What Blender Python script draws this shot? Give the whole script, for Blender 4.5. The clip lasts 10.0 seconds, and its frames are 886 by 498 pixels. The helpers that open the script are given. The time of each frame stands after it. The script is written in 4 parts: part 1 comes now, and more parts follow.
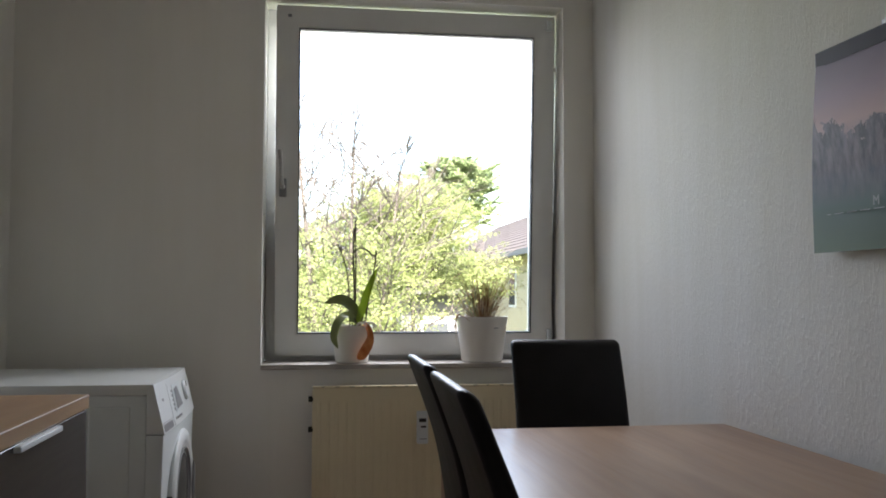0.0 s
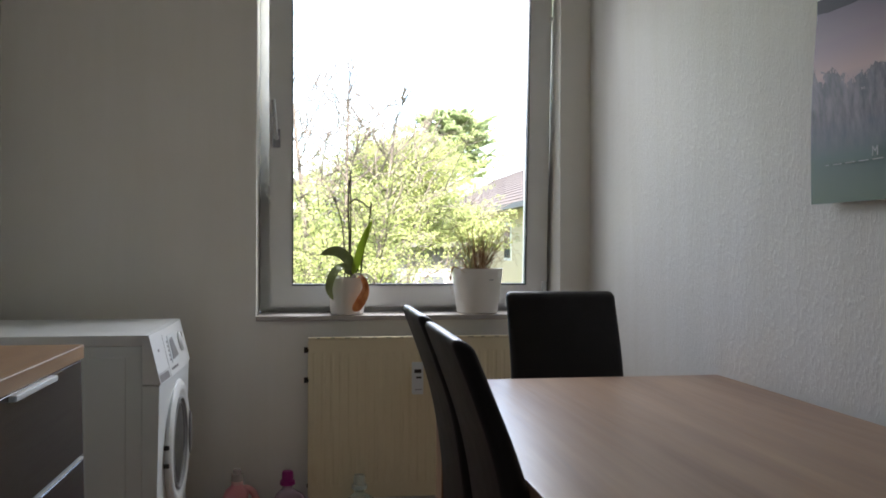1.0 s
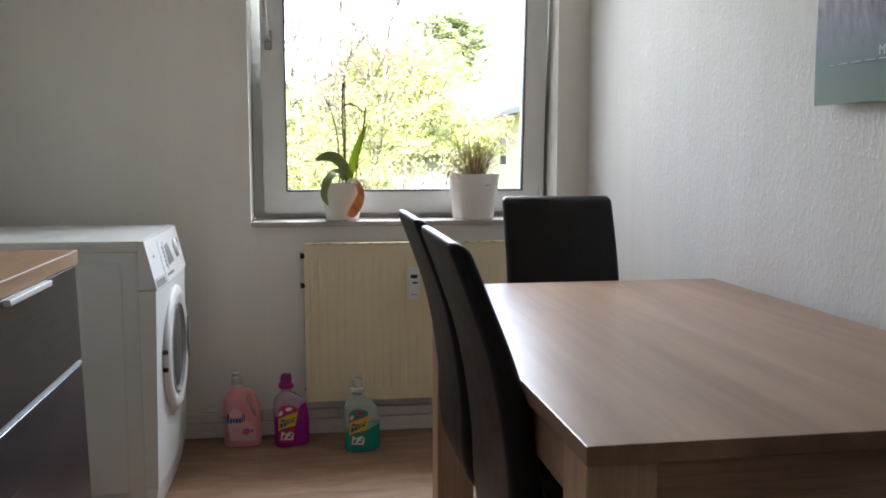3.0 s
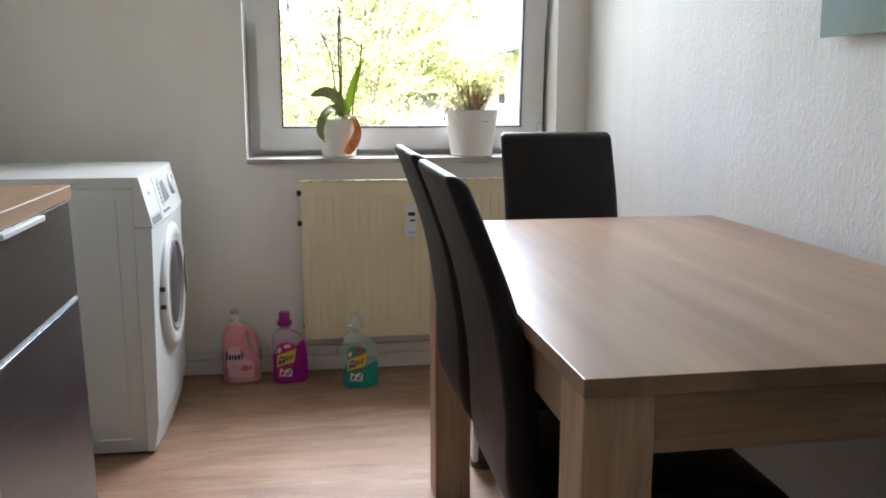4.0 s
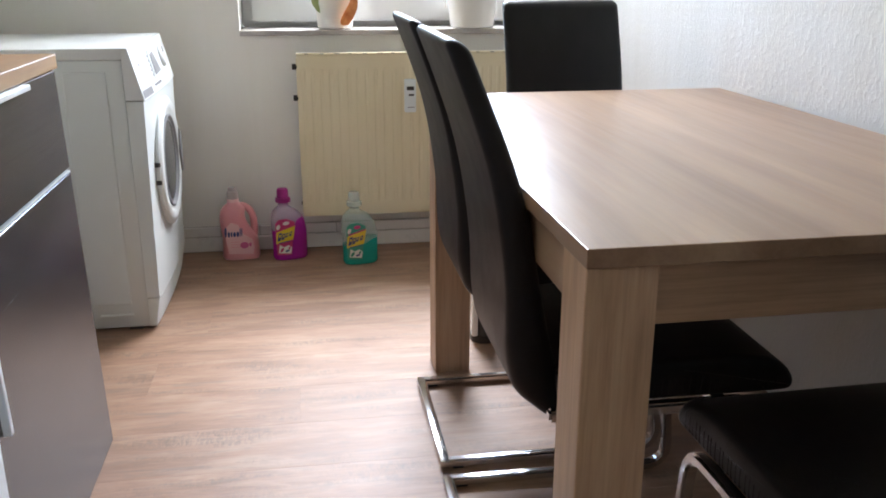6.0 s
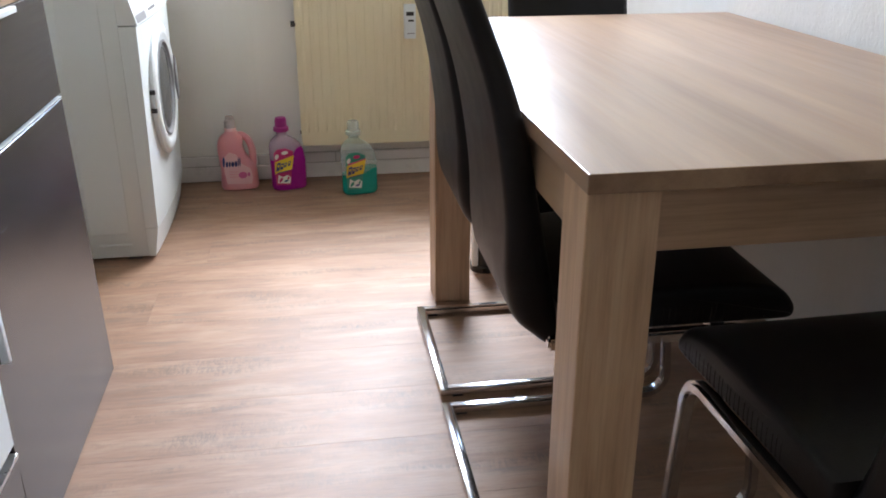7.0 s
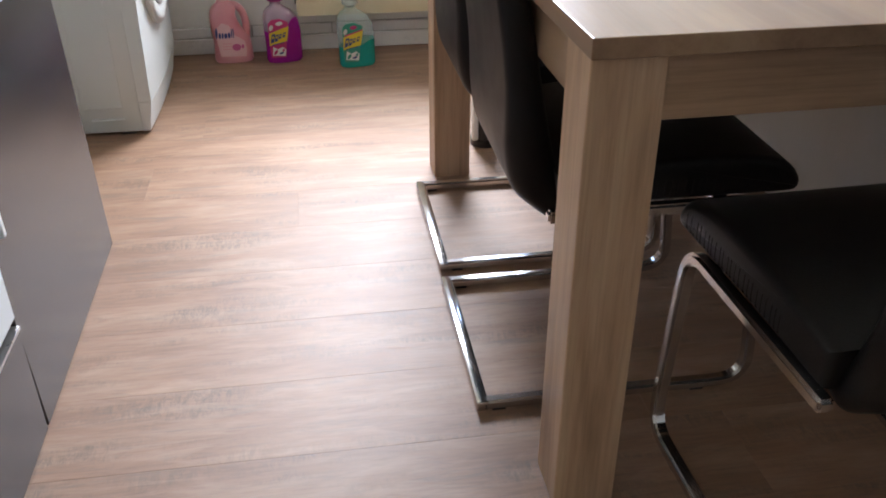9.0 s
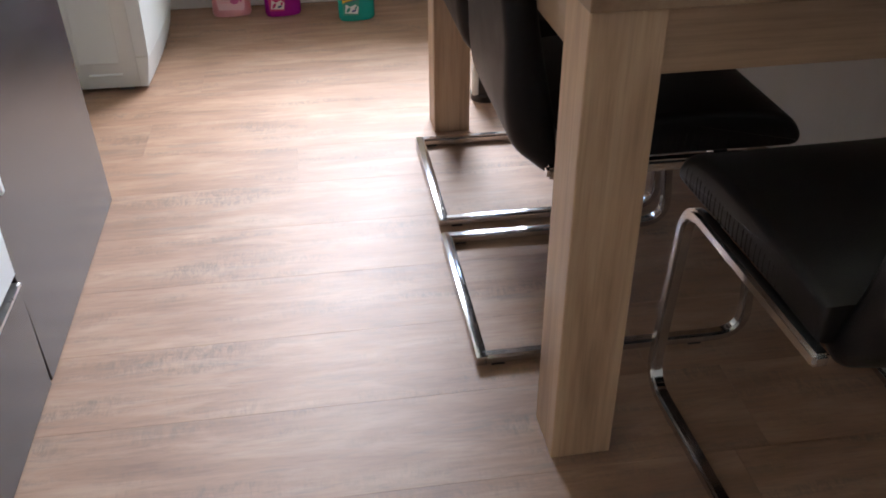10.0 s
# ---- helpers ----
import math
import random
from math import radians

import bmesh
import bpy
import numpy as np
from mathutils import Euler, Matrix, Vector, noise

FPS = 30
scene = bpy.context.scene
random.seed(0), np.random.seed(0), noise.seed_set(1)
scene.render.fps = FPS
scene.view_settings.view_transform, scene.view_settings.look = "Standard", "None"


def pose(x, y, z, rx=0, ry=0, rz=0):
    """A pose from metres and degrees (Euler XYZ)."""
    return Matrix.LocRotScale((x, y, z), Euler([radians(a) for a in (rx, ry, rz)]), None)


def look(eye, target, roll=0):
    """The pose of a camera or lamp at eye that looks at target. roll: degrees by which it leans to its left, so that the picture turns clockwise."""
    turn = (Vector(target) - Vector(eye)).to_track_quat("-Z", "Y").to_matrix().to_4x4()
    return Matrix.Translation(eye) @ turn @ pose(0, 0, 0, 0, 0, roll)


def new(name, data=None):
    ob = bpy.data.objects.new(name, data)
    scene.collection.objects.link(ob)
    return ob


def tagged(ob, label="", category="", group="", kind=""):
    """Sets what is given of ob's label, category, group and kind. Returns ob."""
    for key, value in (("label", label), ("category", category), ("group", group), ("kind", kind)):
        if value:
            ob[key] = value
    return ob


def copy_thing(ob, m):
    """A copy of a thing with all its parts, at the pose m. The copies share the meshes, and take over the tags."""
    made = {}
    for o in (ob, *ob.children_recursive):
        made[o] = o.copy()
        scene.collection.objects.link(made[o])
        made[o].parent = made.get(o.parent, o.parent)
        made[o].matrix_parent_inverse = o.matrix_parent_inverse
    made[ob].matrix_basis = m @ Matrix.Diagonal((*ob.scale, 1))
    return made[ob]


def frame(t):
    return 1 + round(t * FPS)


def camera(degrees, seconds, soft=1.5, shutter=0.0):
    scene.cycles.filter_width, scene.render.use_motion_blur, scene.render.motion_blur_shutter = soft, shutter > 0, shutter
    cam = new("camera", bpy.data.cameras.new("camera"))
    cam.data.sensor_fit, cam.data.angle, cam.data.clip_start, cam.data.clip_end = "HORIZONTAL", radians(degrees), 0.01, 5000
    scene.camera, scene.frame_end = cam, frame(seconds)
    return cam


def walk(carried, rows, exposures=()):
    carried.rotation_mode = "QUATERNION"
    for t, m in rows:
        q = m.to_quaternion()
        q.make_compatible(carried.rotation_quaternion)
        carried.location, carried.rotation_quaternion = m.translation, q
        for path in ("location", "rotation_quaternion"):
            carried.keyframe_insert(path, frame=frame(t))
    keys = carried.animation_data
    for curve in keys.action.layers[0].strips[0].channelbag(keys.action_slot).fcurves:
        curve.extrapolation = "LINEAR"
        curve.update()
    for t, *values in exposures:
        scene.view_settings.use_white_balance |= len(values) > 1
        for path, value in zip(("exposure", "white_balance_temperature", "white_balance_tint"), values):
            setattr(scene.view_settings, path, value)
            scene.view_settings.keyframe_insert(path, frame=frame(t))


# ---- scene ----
# A narrow kitchen with a dining table; x to the right, y towards the window wall.
cam = camera(53.69, 10.0, soft=1.8)
PATH = [
    (0, pose(0.0246, 0.0368, 1.1185, 92.904, -0.081, -7.986)),
    (0.5, pose(0.0256, 0.0436, 1.1155, 91.165, -0.093, -8.171)),
    (1, pose(0.0264, 0.0483, 1.1130, 89.845, -0.155, -8.292)),
    (1.5, pose(0.0276, 0.0465, 1.1115, 88.692, -0.126, -8.377)),
    (2, pose(0.0273, 0.0529, 1.1091, 87.251, -0.095, -8.497)),
    (2.5, pose(0.0284, 0.0617, 1.1077, 85.626, -0.033, -8.521)),
    (4, pose(0.0333, 0.0840, 1.0923, 79.869, -0.041, -8.688)),
    (4.5, pose(0.0359, 0.0970, 1.0857, 77.974, 0.012, -8.692)),
    (5, pose(0.0364, 0.1049, 1.0807, 76.015, -0.055, -8.654)),
    (5.5, pose(0.0352, 0.1082, 1.0760, 74.095, -0.052, -8.714)),
    (7, pose(0.0443, 0.1310, 1.0549, 67.644, -0.007, -8.628)),
    (7.5, pose(0.0480, 0.1399, 1.0487, 65.343, 0.042, -8.570)),
    (8, pose(0.0495, 0.1422, 1.0457, 63.354, 0.047, -8.553)),
    (8.5, pose(0.0509, 0.1456, 1.0413, 61.672, 0.113, -8.550)),
    (9, pose(0.0505, 0.1481, 1.0371, 59.666, 0.113, -8.624)),
    (9.5, pose(0.0509, 0.1482, 1.0361, 57.849, 0.141, -8.630)),
    (10, pose(0.0553, 0.1476, 1.0371, 56.774, 0.292, -8.589)),
]
EXPOSURES = [(0, 3.05, 6430, 12.5), (1, 3.15, 6430, 12.5), (2.5, 3.66, 6400, 12.5), (4.5, 4.52, 6300, 11), (5.5, 4.80, 6260, 11), (7.5, 5.0, 6230, 10), (10, 5.08, 6230, 11)]
walk(cam, PATH, EXPOSURES)

# ---------------------------------------------------------------- light
SUN_EL, SUN_AZ = 46.0, 176.0
world = bpy.data.worlds.new("world")
scene.world = world
world.use_nodes = True
wn = world.node_tree.nodes
sky = wn.new("ShaderNodeTexSky")
sky.sky_type, sky.sun_disc = "NISHITA", False
sky.sun_elevation, sky.sun_rotation = radians(SUN_EL), radians(SUN_AZ)
sky.air_density, sky.dust_density = 1.0, 3.0
wn["Background"].inputs["Strength"].default_value = 0.15
world.node_tree.links.new(sky.outputs[0], wn["Background"].inputs["Color"])
sun = new("sun", bpy.data.lights.new("sun", "SUN"))
sun.data.energy, sun.data.angle, sun.data.color = 5.0, radians(0.6), (1.0, 0.95, 0.86)
az, el = radians(SUN_AZ), radians(SUN_EL)
sun.matrix_world = look((0, 0, 30), (-math.sin(az) * math.cos(el), -math.cos(az) * math.cos(el), 30 - math.sin(el)))

# added area lamp just outside the window, boosting the sky's light into the room
sky_fill = new("window_sky_fill", bpy.data.lights.new("window_sky_fill", "AREA"))
sky_fill.data.shape, sky_fill.data.size, sky_fill.data.size_y = "RECTANGLE", 1.5, 0.75
sky_fill.data.energy, sky_fill.data.color = 9.0, (0.99, 0.985, 1.0)
sky_fill.matrix_world = look((0.60, 4.45, 2.26), (0.33, 3.5, 1.77))

# ---------------------------------------------------------------- materials
def material(name, color, rough=0.5, metal=0.0, **more):
    m = bpy.data.materials.new(name)
    m.use_nodes = True
    b = m.node_tree.nodes["Principled BSDF"]
    b.inputs["Base Color"].default_value = (*color, 1)
    b.inputs["Roughness"].default_value = rough
    b.inputs["Metallic"].default_value = metal
    for k, v in more.items():
        b.inputs[k.replace("_", " ")].default_value = v
    return m


def nodes_of(m):
    return m.node_tree.nodes, m.node_tree.links, m.node_tree.nodes["Principled BSDF"]


def coords(m, scale=(1, 1, 1), kind="Object"):
    n, l, b = nodes_of(m)
    tc, mp = n.new("ShaderNodeTexCoord"), n.new("ShaderNodeMapping")
    mp.inputs["Scale"].default_value = scale
    l.new(tc.outputs[kind], mp.inputs["Vector"])
    return mp.outputs["Vector"]


def noise_at(m, vec, scale, detail=4.0, rough=0.55, dist=0.0):
    n, l, b = nodes_of(m)
    t = n.new("ShaderNodeTexNoise")
    t.inputs["Scale"].default_value, t.inputs["Detail"].default_value = scale, detail
    t.inputs["Roughness"].default_value, t.inputs["Distortion"].default_value = rough, dist
    l.new(vec, t.inputs["Vector"])
    return t.outputs["Fac"]


def ramp(m, fac, stops):
    n, l, b = nodes_of(m)
    r = n.new("ShaderNodeValToRGB")
    e = r.color_ramp.elements
    while len(e) < len(stops):
        e.new(0.5)
    for i, (p, c) in enumerate(stops):
        e[i].position, e[i].color = p, (*c, 1)
    l.new(fac, r.inputs["Fac"])
    return r.outputs["Color"]


def mixc(m, fac, a, b2, mode="MIX"):
    n, l, b = nodes_of(m)
    x = n.new("ShaderNodeMix")
    x.data_type, x.blend_type = "RGBA", mode
    for sock, v in ((x.inputs[0], fac), (x.inputs[6], a), (x.inputs[7], b2)):
        if isinstance(v, (int, float)):
            sock.default_value = v
        elif isinstance(v, tuple):
            sock.default_value = (*v, 1)
        else:
            l.new(v, sock)
    return x.outputs[2]


def bump(m, height, strength=0.2, dist=0.002):
    n, l, b = nodes_of(m)
    x = n.new("ShaderNodeBump")
    x.inputs["Strength"].default_value, x.inputs["Distance"].default_value = strength, dist
    l.new(height, x.inputs["Height"])
    l.new(x.outputs["Normal"], b.inputs["Normal"])


def varied(name, c1, c2, scale, rough=0.5, spread=0.1, bumpy=0.0, bscale=200, stretch=(1, 1, 1), **more):
    """A material that wanders between two colours, with uneven gloss and a fine relief."""
    m = material(name, c1, rough, **more)
    n, l, b = nodes_of(m)
    v = coords(m, stretch)
    f = noise_at(m, v, scale, 5)
    l.new(ramp(m, f, [(0.3, c1), (0.7, c2)]), b.inputs["Base Color"])
    r = n.new("ShaderNodeMapRange")
    r.inputs["To Min"].default_value, r.inputs["To Max"].default_value = max(rough - spread, 0.02), min(rough + spread, 1)
    l.new(noise_at(m, v, scale * 2.3, 3), r.inputs["Value"])
    l.new(r.outputs[0], b.inputs["Roughness"])
    if bumpy:
        bump(m, noise_at(m, v, bscale, 3), bumpy)
    return m


def wood(name, dark, mid, light, along="x", rough=0.4, streak=1.0, stain=None, relief=0.12, offset=True, grain=((0.9, 6.0), (2.2, 90.0))):
    """Oak decor: long fibres, broad cathedral bands and some darker patches."""
    m = material(name, mid, rough)
    n, l, b = nodes_of(m)
    tc = n.new("ShaderNodeTexCoord")
    vec = tc.outputs["Object"]
    if offset:
        oi = n.new("ShaderNodeObjectInfo")
        mul = n.new("ShaderNodeVectorMath")
        mul.operation = "SCALE"
        mul.inputs[0].default_value = (17.0, 31.0, 7.0)
        l.new(oi.outputs["Random"], mul.inputs["Scale"])
        add = n.new("ShaderNodeVectorMath")
        l.new(vec, add.inputs[0])
        l.new(mul.outputs[0], add.inputs[1])
        vec = add.outputs[0]

    def mapped(a, c):
        mp = n.new("ShaderNodeMapping")
        mp.inputs["Scale"].default_value = {"x": (a, c, c), "y": (c, a, c), "z": (c, c, a)}[along]
        l.new(vec, mp.inputs["Vector"])
        return mp.outputs[0]

    bands = noise_at(m, mapped(*grain[0]), 1.6, 6, 0.6, 0.3)
    fibre = noise_at(m, mapped(*grain[1]), 1.5, 5, 0.7, 0.2)
    col = ramp(m, bands, [(0.25, dark), (0.5, mid), (0.75, light)])
    col = mixc(m, 0.55 * streak, col, ramp(m, fibre, [(0.32, (0.34, 0.32, 0.30)), (0.5, (0.86, 0.86, 0.86)), (0.68, (1.08, 1.08, 1.08))]), "MULTIPLY")
    if stain:
        patch = noise_at(m, mapped(2.4, 11.0), 1.3, 5, 0.6, 0.4)
        ripple = noise_at(m, mapped(75.0, 26.0), 1.2, 5, 0.72, 0.7)
        worn = mixc(m, 1.0, ramp(m, patch, [(0.49, (0, 0, 0)), (0.67, (1, 1, 1))]), ramp(m, ripple, [(0.40, (0, 0, 0)), (0.66, (0.75, 0.75, 0.75))]), "MULTIPLY")
        col = mixc(m, worn, col, stain)
        smudge = noise_at(m, mapped(4.0, 26.0), 1.4, 6, 0.7, 0.8)
        col = mixc(m, ramp(m, smudge, [(0.54, (0, 0, 0)), (0.72, (0.6, 0.6, 0.6))]), col, tuple(k * 1.5 for k in stain))
        pale = noise_at(m, mapped(3.0, 16.0), 1.0, 6, 0.65, 0.5)
        col = mixc(m, ramp(m, pale, [(0.55, (0, 0, 0)), (0.72, (0.45, 0.45, 0.45))]), col, tuple(min(1, k * 1.25) for k in light))
    if offset:
        tone = n.new("ShaderNodeMapRange")
        tone.inputs["To Min"].default_value, tone.inputs["To Max"].default_value = 0.92, 1.06
        l.new(oi.outputs["Random"], tone.inputs["Value"])
        col = mixc(m, 1.0, col, tone.outputs[0], "MULTIPLY")
    l.new(col, b.inputs["Base Color"])
    r = n.new("ShaderNodeMapRange")
    r.inputs["To Min"].default_value, r.inputs["To Max"].default_value = max(rough - 0.08, 0.06), rough + 0.12
    l.new(fibre, r.inputs["Value"])
    l.new(r.outputs[0], b.inputs["Roughness"])
    bump(m, fibre, relief, 0.0006)
    return m


def plaster(name, c, relief, dist, stains=0.35):
    """Painted woodchip paper: upright lumps and a fine grain over a faintly uneven white."""
    m = material(name, c, 0.85)
    n, l, b = nodes_of(m)
    v = coords(m)
    lumps = noise_at(m, coords(m, (80, 80, 38)), 1.0, 4, 0.62, 0.9)
    fine = noise_at(m, v, 330, 2)
    h = n.new("ShaderNodeMath")
    h.operation = "MULTIPLY_ADD"
    h.inputs[1].default_value = 0.3
    l.new(fine, h.inputs[0])
    l.new(ramp(m, lumps, [(0.42, (0, 0, 0)), (0.75, (1, 1, 1))]), h.inputs[2])
    bump(m, h.outputs[0], relief, dist)
    patch = ramp(m, noise_at(m, v, 1.7, 3), [(0.3, tuple(k * 0.95 for k in c)), (0.7, c)])
    streak = ramp(m, noise_at(m, coords(m, (9, 9, 0.8)), 1.0, 4, 0.6, 0.4), [(0.35, (0.93, 0.925, 0.895)), (0.6, (1, 1, 1))])
    l.new(mixc(m, stains, patch, streak, "MULTIPLY"), b.inputs["Base Color"])
    return m


def leafy(name, c1, c2):
    m = material(name, c1, 0.7, Specular_IOR_Level=0.12)
    n, l, b = nodes_of(m)
    g = n.new("ShaderNodeNewGeometry")
    col = ramp(m, g.outputs["Random Per Island"], [(0.0, c1), (1.0, c2)])
    l.new(col, b.inputs["Base Color"])
    tr = n.new("ShaderNodeBsdfTranslucent")
    l.new(col, tr.inputs["Color"])
    mix = n.new("ShaderNodeMixShader")
    mix.inputs[0].default_value = 0.6
    l.new(b.outputs[0], mix.inputs[1])
    l.new(tr.outputs[0], mix.inputs[2])
    l.new(mix.outputs[0], n["Material Output"].inputs["Surface"])
    return m


WALL = plaster("wall_paint", (0.87, 0.855, 0.81), 0.12, 0.0015)
# right wall colour darkened to offset the window lamp's strong light on it
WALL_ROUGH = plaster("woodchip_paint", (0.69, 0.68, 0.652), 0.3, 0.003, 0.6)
CEIL = plaster("ceiling_paint", (0.89, 0.88, 0.85), 0.3, 0.002)
FLOOR = wood("oak_planks", (0.215, 0.113, 0.065), (0.305, 0.172, 0.105), (0.39, 0.256, 0.172), "x", 0.545, 0.55, (0.105, 0.082, 0.062), grain=((2.4, 11.0), (10.0, 110.0)))
nodes_of(FLOOR)[2].inputs["Specular IOR Level"].default_value = 0.75
FLOOR_GAP = material("plank_joint", (0.2, 0.125, 0.075), 0.7)
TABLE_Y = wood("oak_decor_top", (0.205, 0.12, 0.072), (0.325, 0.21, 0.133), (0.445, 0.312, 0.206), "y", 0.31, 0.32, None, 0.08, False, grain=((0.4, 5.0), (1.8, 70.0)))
nodes_of(TABLE_Y)[2].inputs["Specular IOR Level"].default_value = 0.36
# same oak as the top, coloured paler to offset weak light on rails and legs
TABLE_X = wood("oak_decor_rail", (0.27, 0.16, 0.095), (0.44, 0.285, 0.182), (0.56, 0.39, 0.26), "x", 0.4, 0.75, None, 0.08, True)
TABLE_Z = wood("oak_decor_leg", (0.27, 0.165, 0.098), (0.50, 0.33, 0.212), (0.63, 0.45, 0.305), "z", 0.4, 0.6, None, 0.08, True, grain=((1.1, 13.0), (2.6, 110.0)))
WORKTOP = wood("oak_worktop", (0.28, 0.165, 0.09), (0.37, 0.235, 0.133), (0.43, 0.29, 0.175), "y", 0.4, 0.5, None, 0.08, False)
FRONT = wood("grey_gloss_front", (0.033, 0.031, 0.033), (0.045, 0.042, 0.045), (0.059, 0.055, 0.059), "y", 0.21, 0.3, None, 0.008, False)
CARCASS = varied("grey_board", (0.05, 0.046, 0.045), (0.06, 0.055, 0.053), 8, 0.5)
LEATHER = varied("black_leather", (0.0065, 0.006, 0.0066), (0.0105, 0.0097, 0.0105), 9, 0.45, 0.06, 0.22, 420, Specular_IOR_Level=0.24)
CHROME = varied("chrome", (0.62, 0.62, 0.64), (0.72, 0.72, 0.73), 30, 0.14, 0.06, metal=1.0)
STEEL = varied("brushed_steel", (0.42, 0.42, 0.42), (0.52, 0.51, 0.50), 40, 0.3, 0.1, metal=1.0)
ENAMEL = varied("white_enamel", (0.70, 0.765, 0.79), (0.72, 0.785, 0.81), 2, 0.33, 0.012)
PLASTIC = varied("white_plastic", (0.705, 0.75, 0.77), (0.73, 0.775, 0.795), 3, 0.4, 0.015)
PVC = varied("window_plastic", (0.70, 0.71, 0.70), (0.76, 0.765, 0.755), 6, 0.35, 0.1)
GREY_PLASTIC = varied("grey_plastic", (0.22, 0.23, 0.25), (0.28, 0.29, 0.31), 12, 0.35)
DARK = varied("black_plastic", (0.014, 0.014, 0.015), (0.02, 0.02, 0.02), 15, 0.45)
RUBBER = varied("grey_seal", (0.05, 0.05, 0.05), (0.07, 0.07, 0.07), 20, 0.7)
CREAM = varied("radiator_enamel", (0.73, 0.64, 0.44), (0.77, 0.69, 0.49), 4, 0.42, 0.1)
# darker cream for the rear panel and its wall brackets
CREAM_DARK = varied("radiator_back", (0.42, 0.33, 0.2), (0.55, 0.45, 0.28), 6, 0.6)
MARBLE = varied("marble_sill", (0.34, 0.315, 0.295), (0.54, 0.515, 0.49), 7, 0.35, 0.1)
TILE = varied("skirting_tile", (0.72, 0.70, 0.68), (0.8, 0.78, 0.76), 6, 0.3, 0.1)
GROUT = material("grout", (0.5, 0.48, 0.45), 0.9)
CERAMIC = varied("white_glaze", (0.76, 0.74, 0.69), (0.8, 0.78, 0.735), 9, 0.33, 0.08)
SOIL = varied("potting_soil", (0.03, 0.02, 0.012), (0.09, 0.06, 0.035), 60, 0.95, 0.02, 0.6, 90)
LEAF = varied("orchid_leaf", (0.16, 0.20, 0.06), (0.24, 0.285, 0.10), 18, 0.32, 0.08)
LEAF_BRIGHT = leafy("orchid_young_leaf", (0.30, 0.37, 0.075), (0.36, 0.43, 0.11))
LEAF_DEAD = varied("orange_leaf", (0.52, 0.12, 0.02), (0.74, 0.32, 0.11), 24, 0.45, 0.1, 0.3, 120)
STEM = varied("dry_stem", (0.05, 0.038, 0.028), (0.09, 0.07, 0.045), 40, 0.7)
ROOT = varied("air_root", (0.38, 0.34, 0.3), (0.5, 0.47, 0.42), 40, 0.7)
STRAW = varied("dry_blade", (0.30, 0.19, 0.095), (0.46, 0.33, 0.18), 30, 0.7)
BROWN = leafy("brown_blade", (0.15, 0.07, 0.035), (0.28, 0.15, 0.08))
GREEN_BLADE = varied("green_blade", (0.12, 0.17, 0.05), (0.2, 0.24, 0.09), 22, 0.6)
PALE = material("faded_petal", (0.62, 0.58, 0.55), 0.7)


FOLIAGE = leafy("spring_foliage", (0.235, 0.275, 0.105), (0.33, 0.365, 0.155))
FOLIAGE_DARK = leafy("dense_foliage", (0.27, 0.33, 0.17), (0.34, 0.40, 0.22))
BARK = varied("bark", (0.055, 0.045, 0.038), (0.10, 0.085, 0.07), 14, 0.9, 0.05, 0.6, 40)
GRASS = varied("lawn", (0.075, 0.105, 0.035), (0.12, 0.155, 0.055), 0.9, 0.9)
RENDER_CREAM = varied("cream_render", (0.44, 0.37, 0.245), (0.50, 0.42, 0.285), 0.7, 0.9, 0.05, 0.2, 60)
RENDER_WHITE = varied("white_render", (0.125, 0.125, 0.13), (0.155, 0.155, 0.16), 0.7, 0.9, 0.05, 0.2, 60)
ROOF = varied("clay_tiles", (0.042, 0.031, 0.027), (0.056, 0.043, 0.037), 2.5, 0.95, 0.03)
GUTTER = varied("zinc_gutter", (0.05, 0.046, 0.043), (0.08, 0.075, 0.07), 5, 0.5)
DARKGLASS = material("dark_window_glass", (0.06, 0.065, 0.07), 0.08)

GLASS = material("clear_glass", (1, 1, 1), 0.0)
_n, _l, _b = nodes_of(GLASS)
_g, _t, _m = _n.new("ShaderNodeBsdfGlossy"), _n.new("ShaderNodeBsdfTransparent"), _n.new("ShaderNodeMixShader")
_f = _n.new("ShaderNodeFresnel")
_f.inputs[0].default_value = 1.45
_g.inputs["Roughness"].default_value = 0.02
_l.new(_f.outputs[0], _m.inputs[0])
_l.new(_t.outputs[0], _m.inputs[1])
_l.new(_g.outputs[0], _m.inputs[2])
_l.new(_m.outputs[0], _n["Material Output"].inputs["Surface"])


def clear_plastic(name, c, clear):
    """Thin tinted plastic: part of the light goes straight through."""
    m = material(name, c, 0.22)
    n, l, b = nodes_of(m)
    t, x = n.new("ShaderNodeBsdfTransparent"), n.new("ShaderNodeMixShader")
    t.inputs["Color"].default_value = (*[min(1, 0.35 + k) for k in c], 1)
    x.inputs[0].default_value = clear
    l.new(b.outputs[0], x.inputs[1])
    l.new(t.outputs[0], x.inputs[2])
    l.new(x.outputs[0], n["Material Output"].inputs["Surface"])
    return m


# ---------------------------------------------------------------- mesh helpers
def part(name, bm, mat, parent=None, label="", smooth=False):
    me = bpy.data.meshes.new(name)
    bm.normal_update()
    bm.to_mesh(me)
    bm.free()
    me.materials.append(mat)
    if smooth:
        me.shade_smooth()
        me.set_sharp_from_angle(angle=radians(38))
    ob = new(name, me)
    if parent is not None:
        ob.parent = parent
    if label:
        tagged(ob, label)
    return ob


def thing(name, label, category, at=(0, 0, 0), turn=0.0, group="", kind=""):
    e = new(name)
    e.empty_display_size = 0.05
    e.matrix_world = pose(*at, 0, 0, turn)
    return tagged(e, label, category, group, kind)


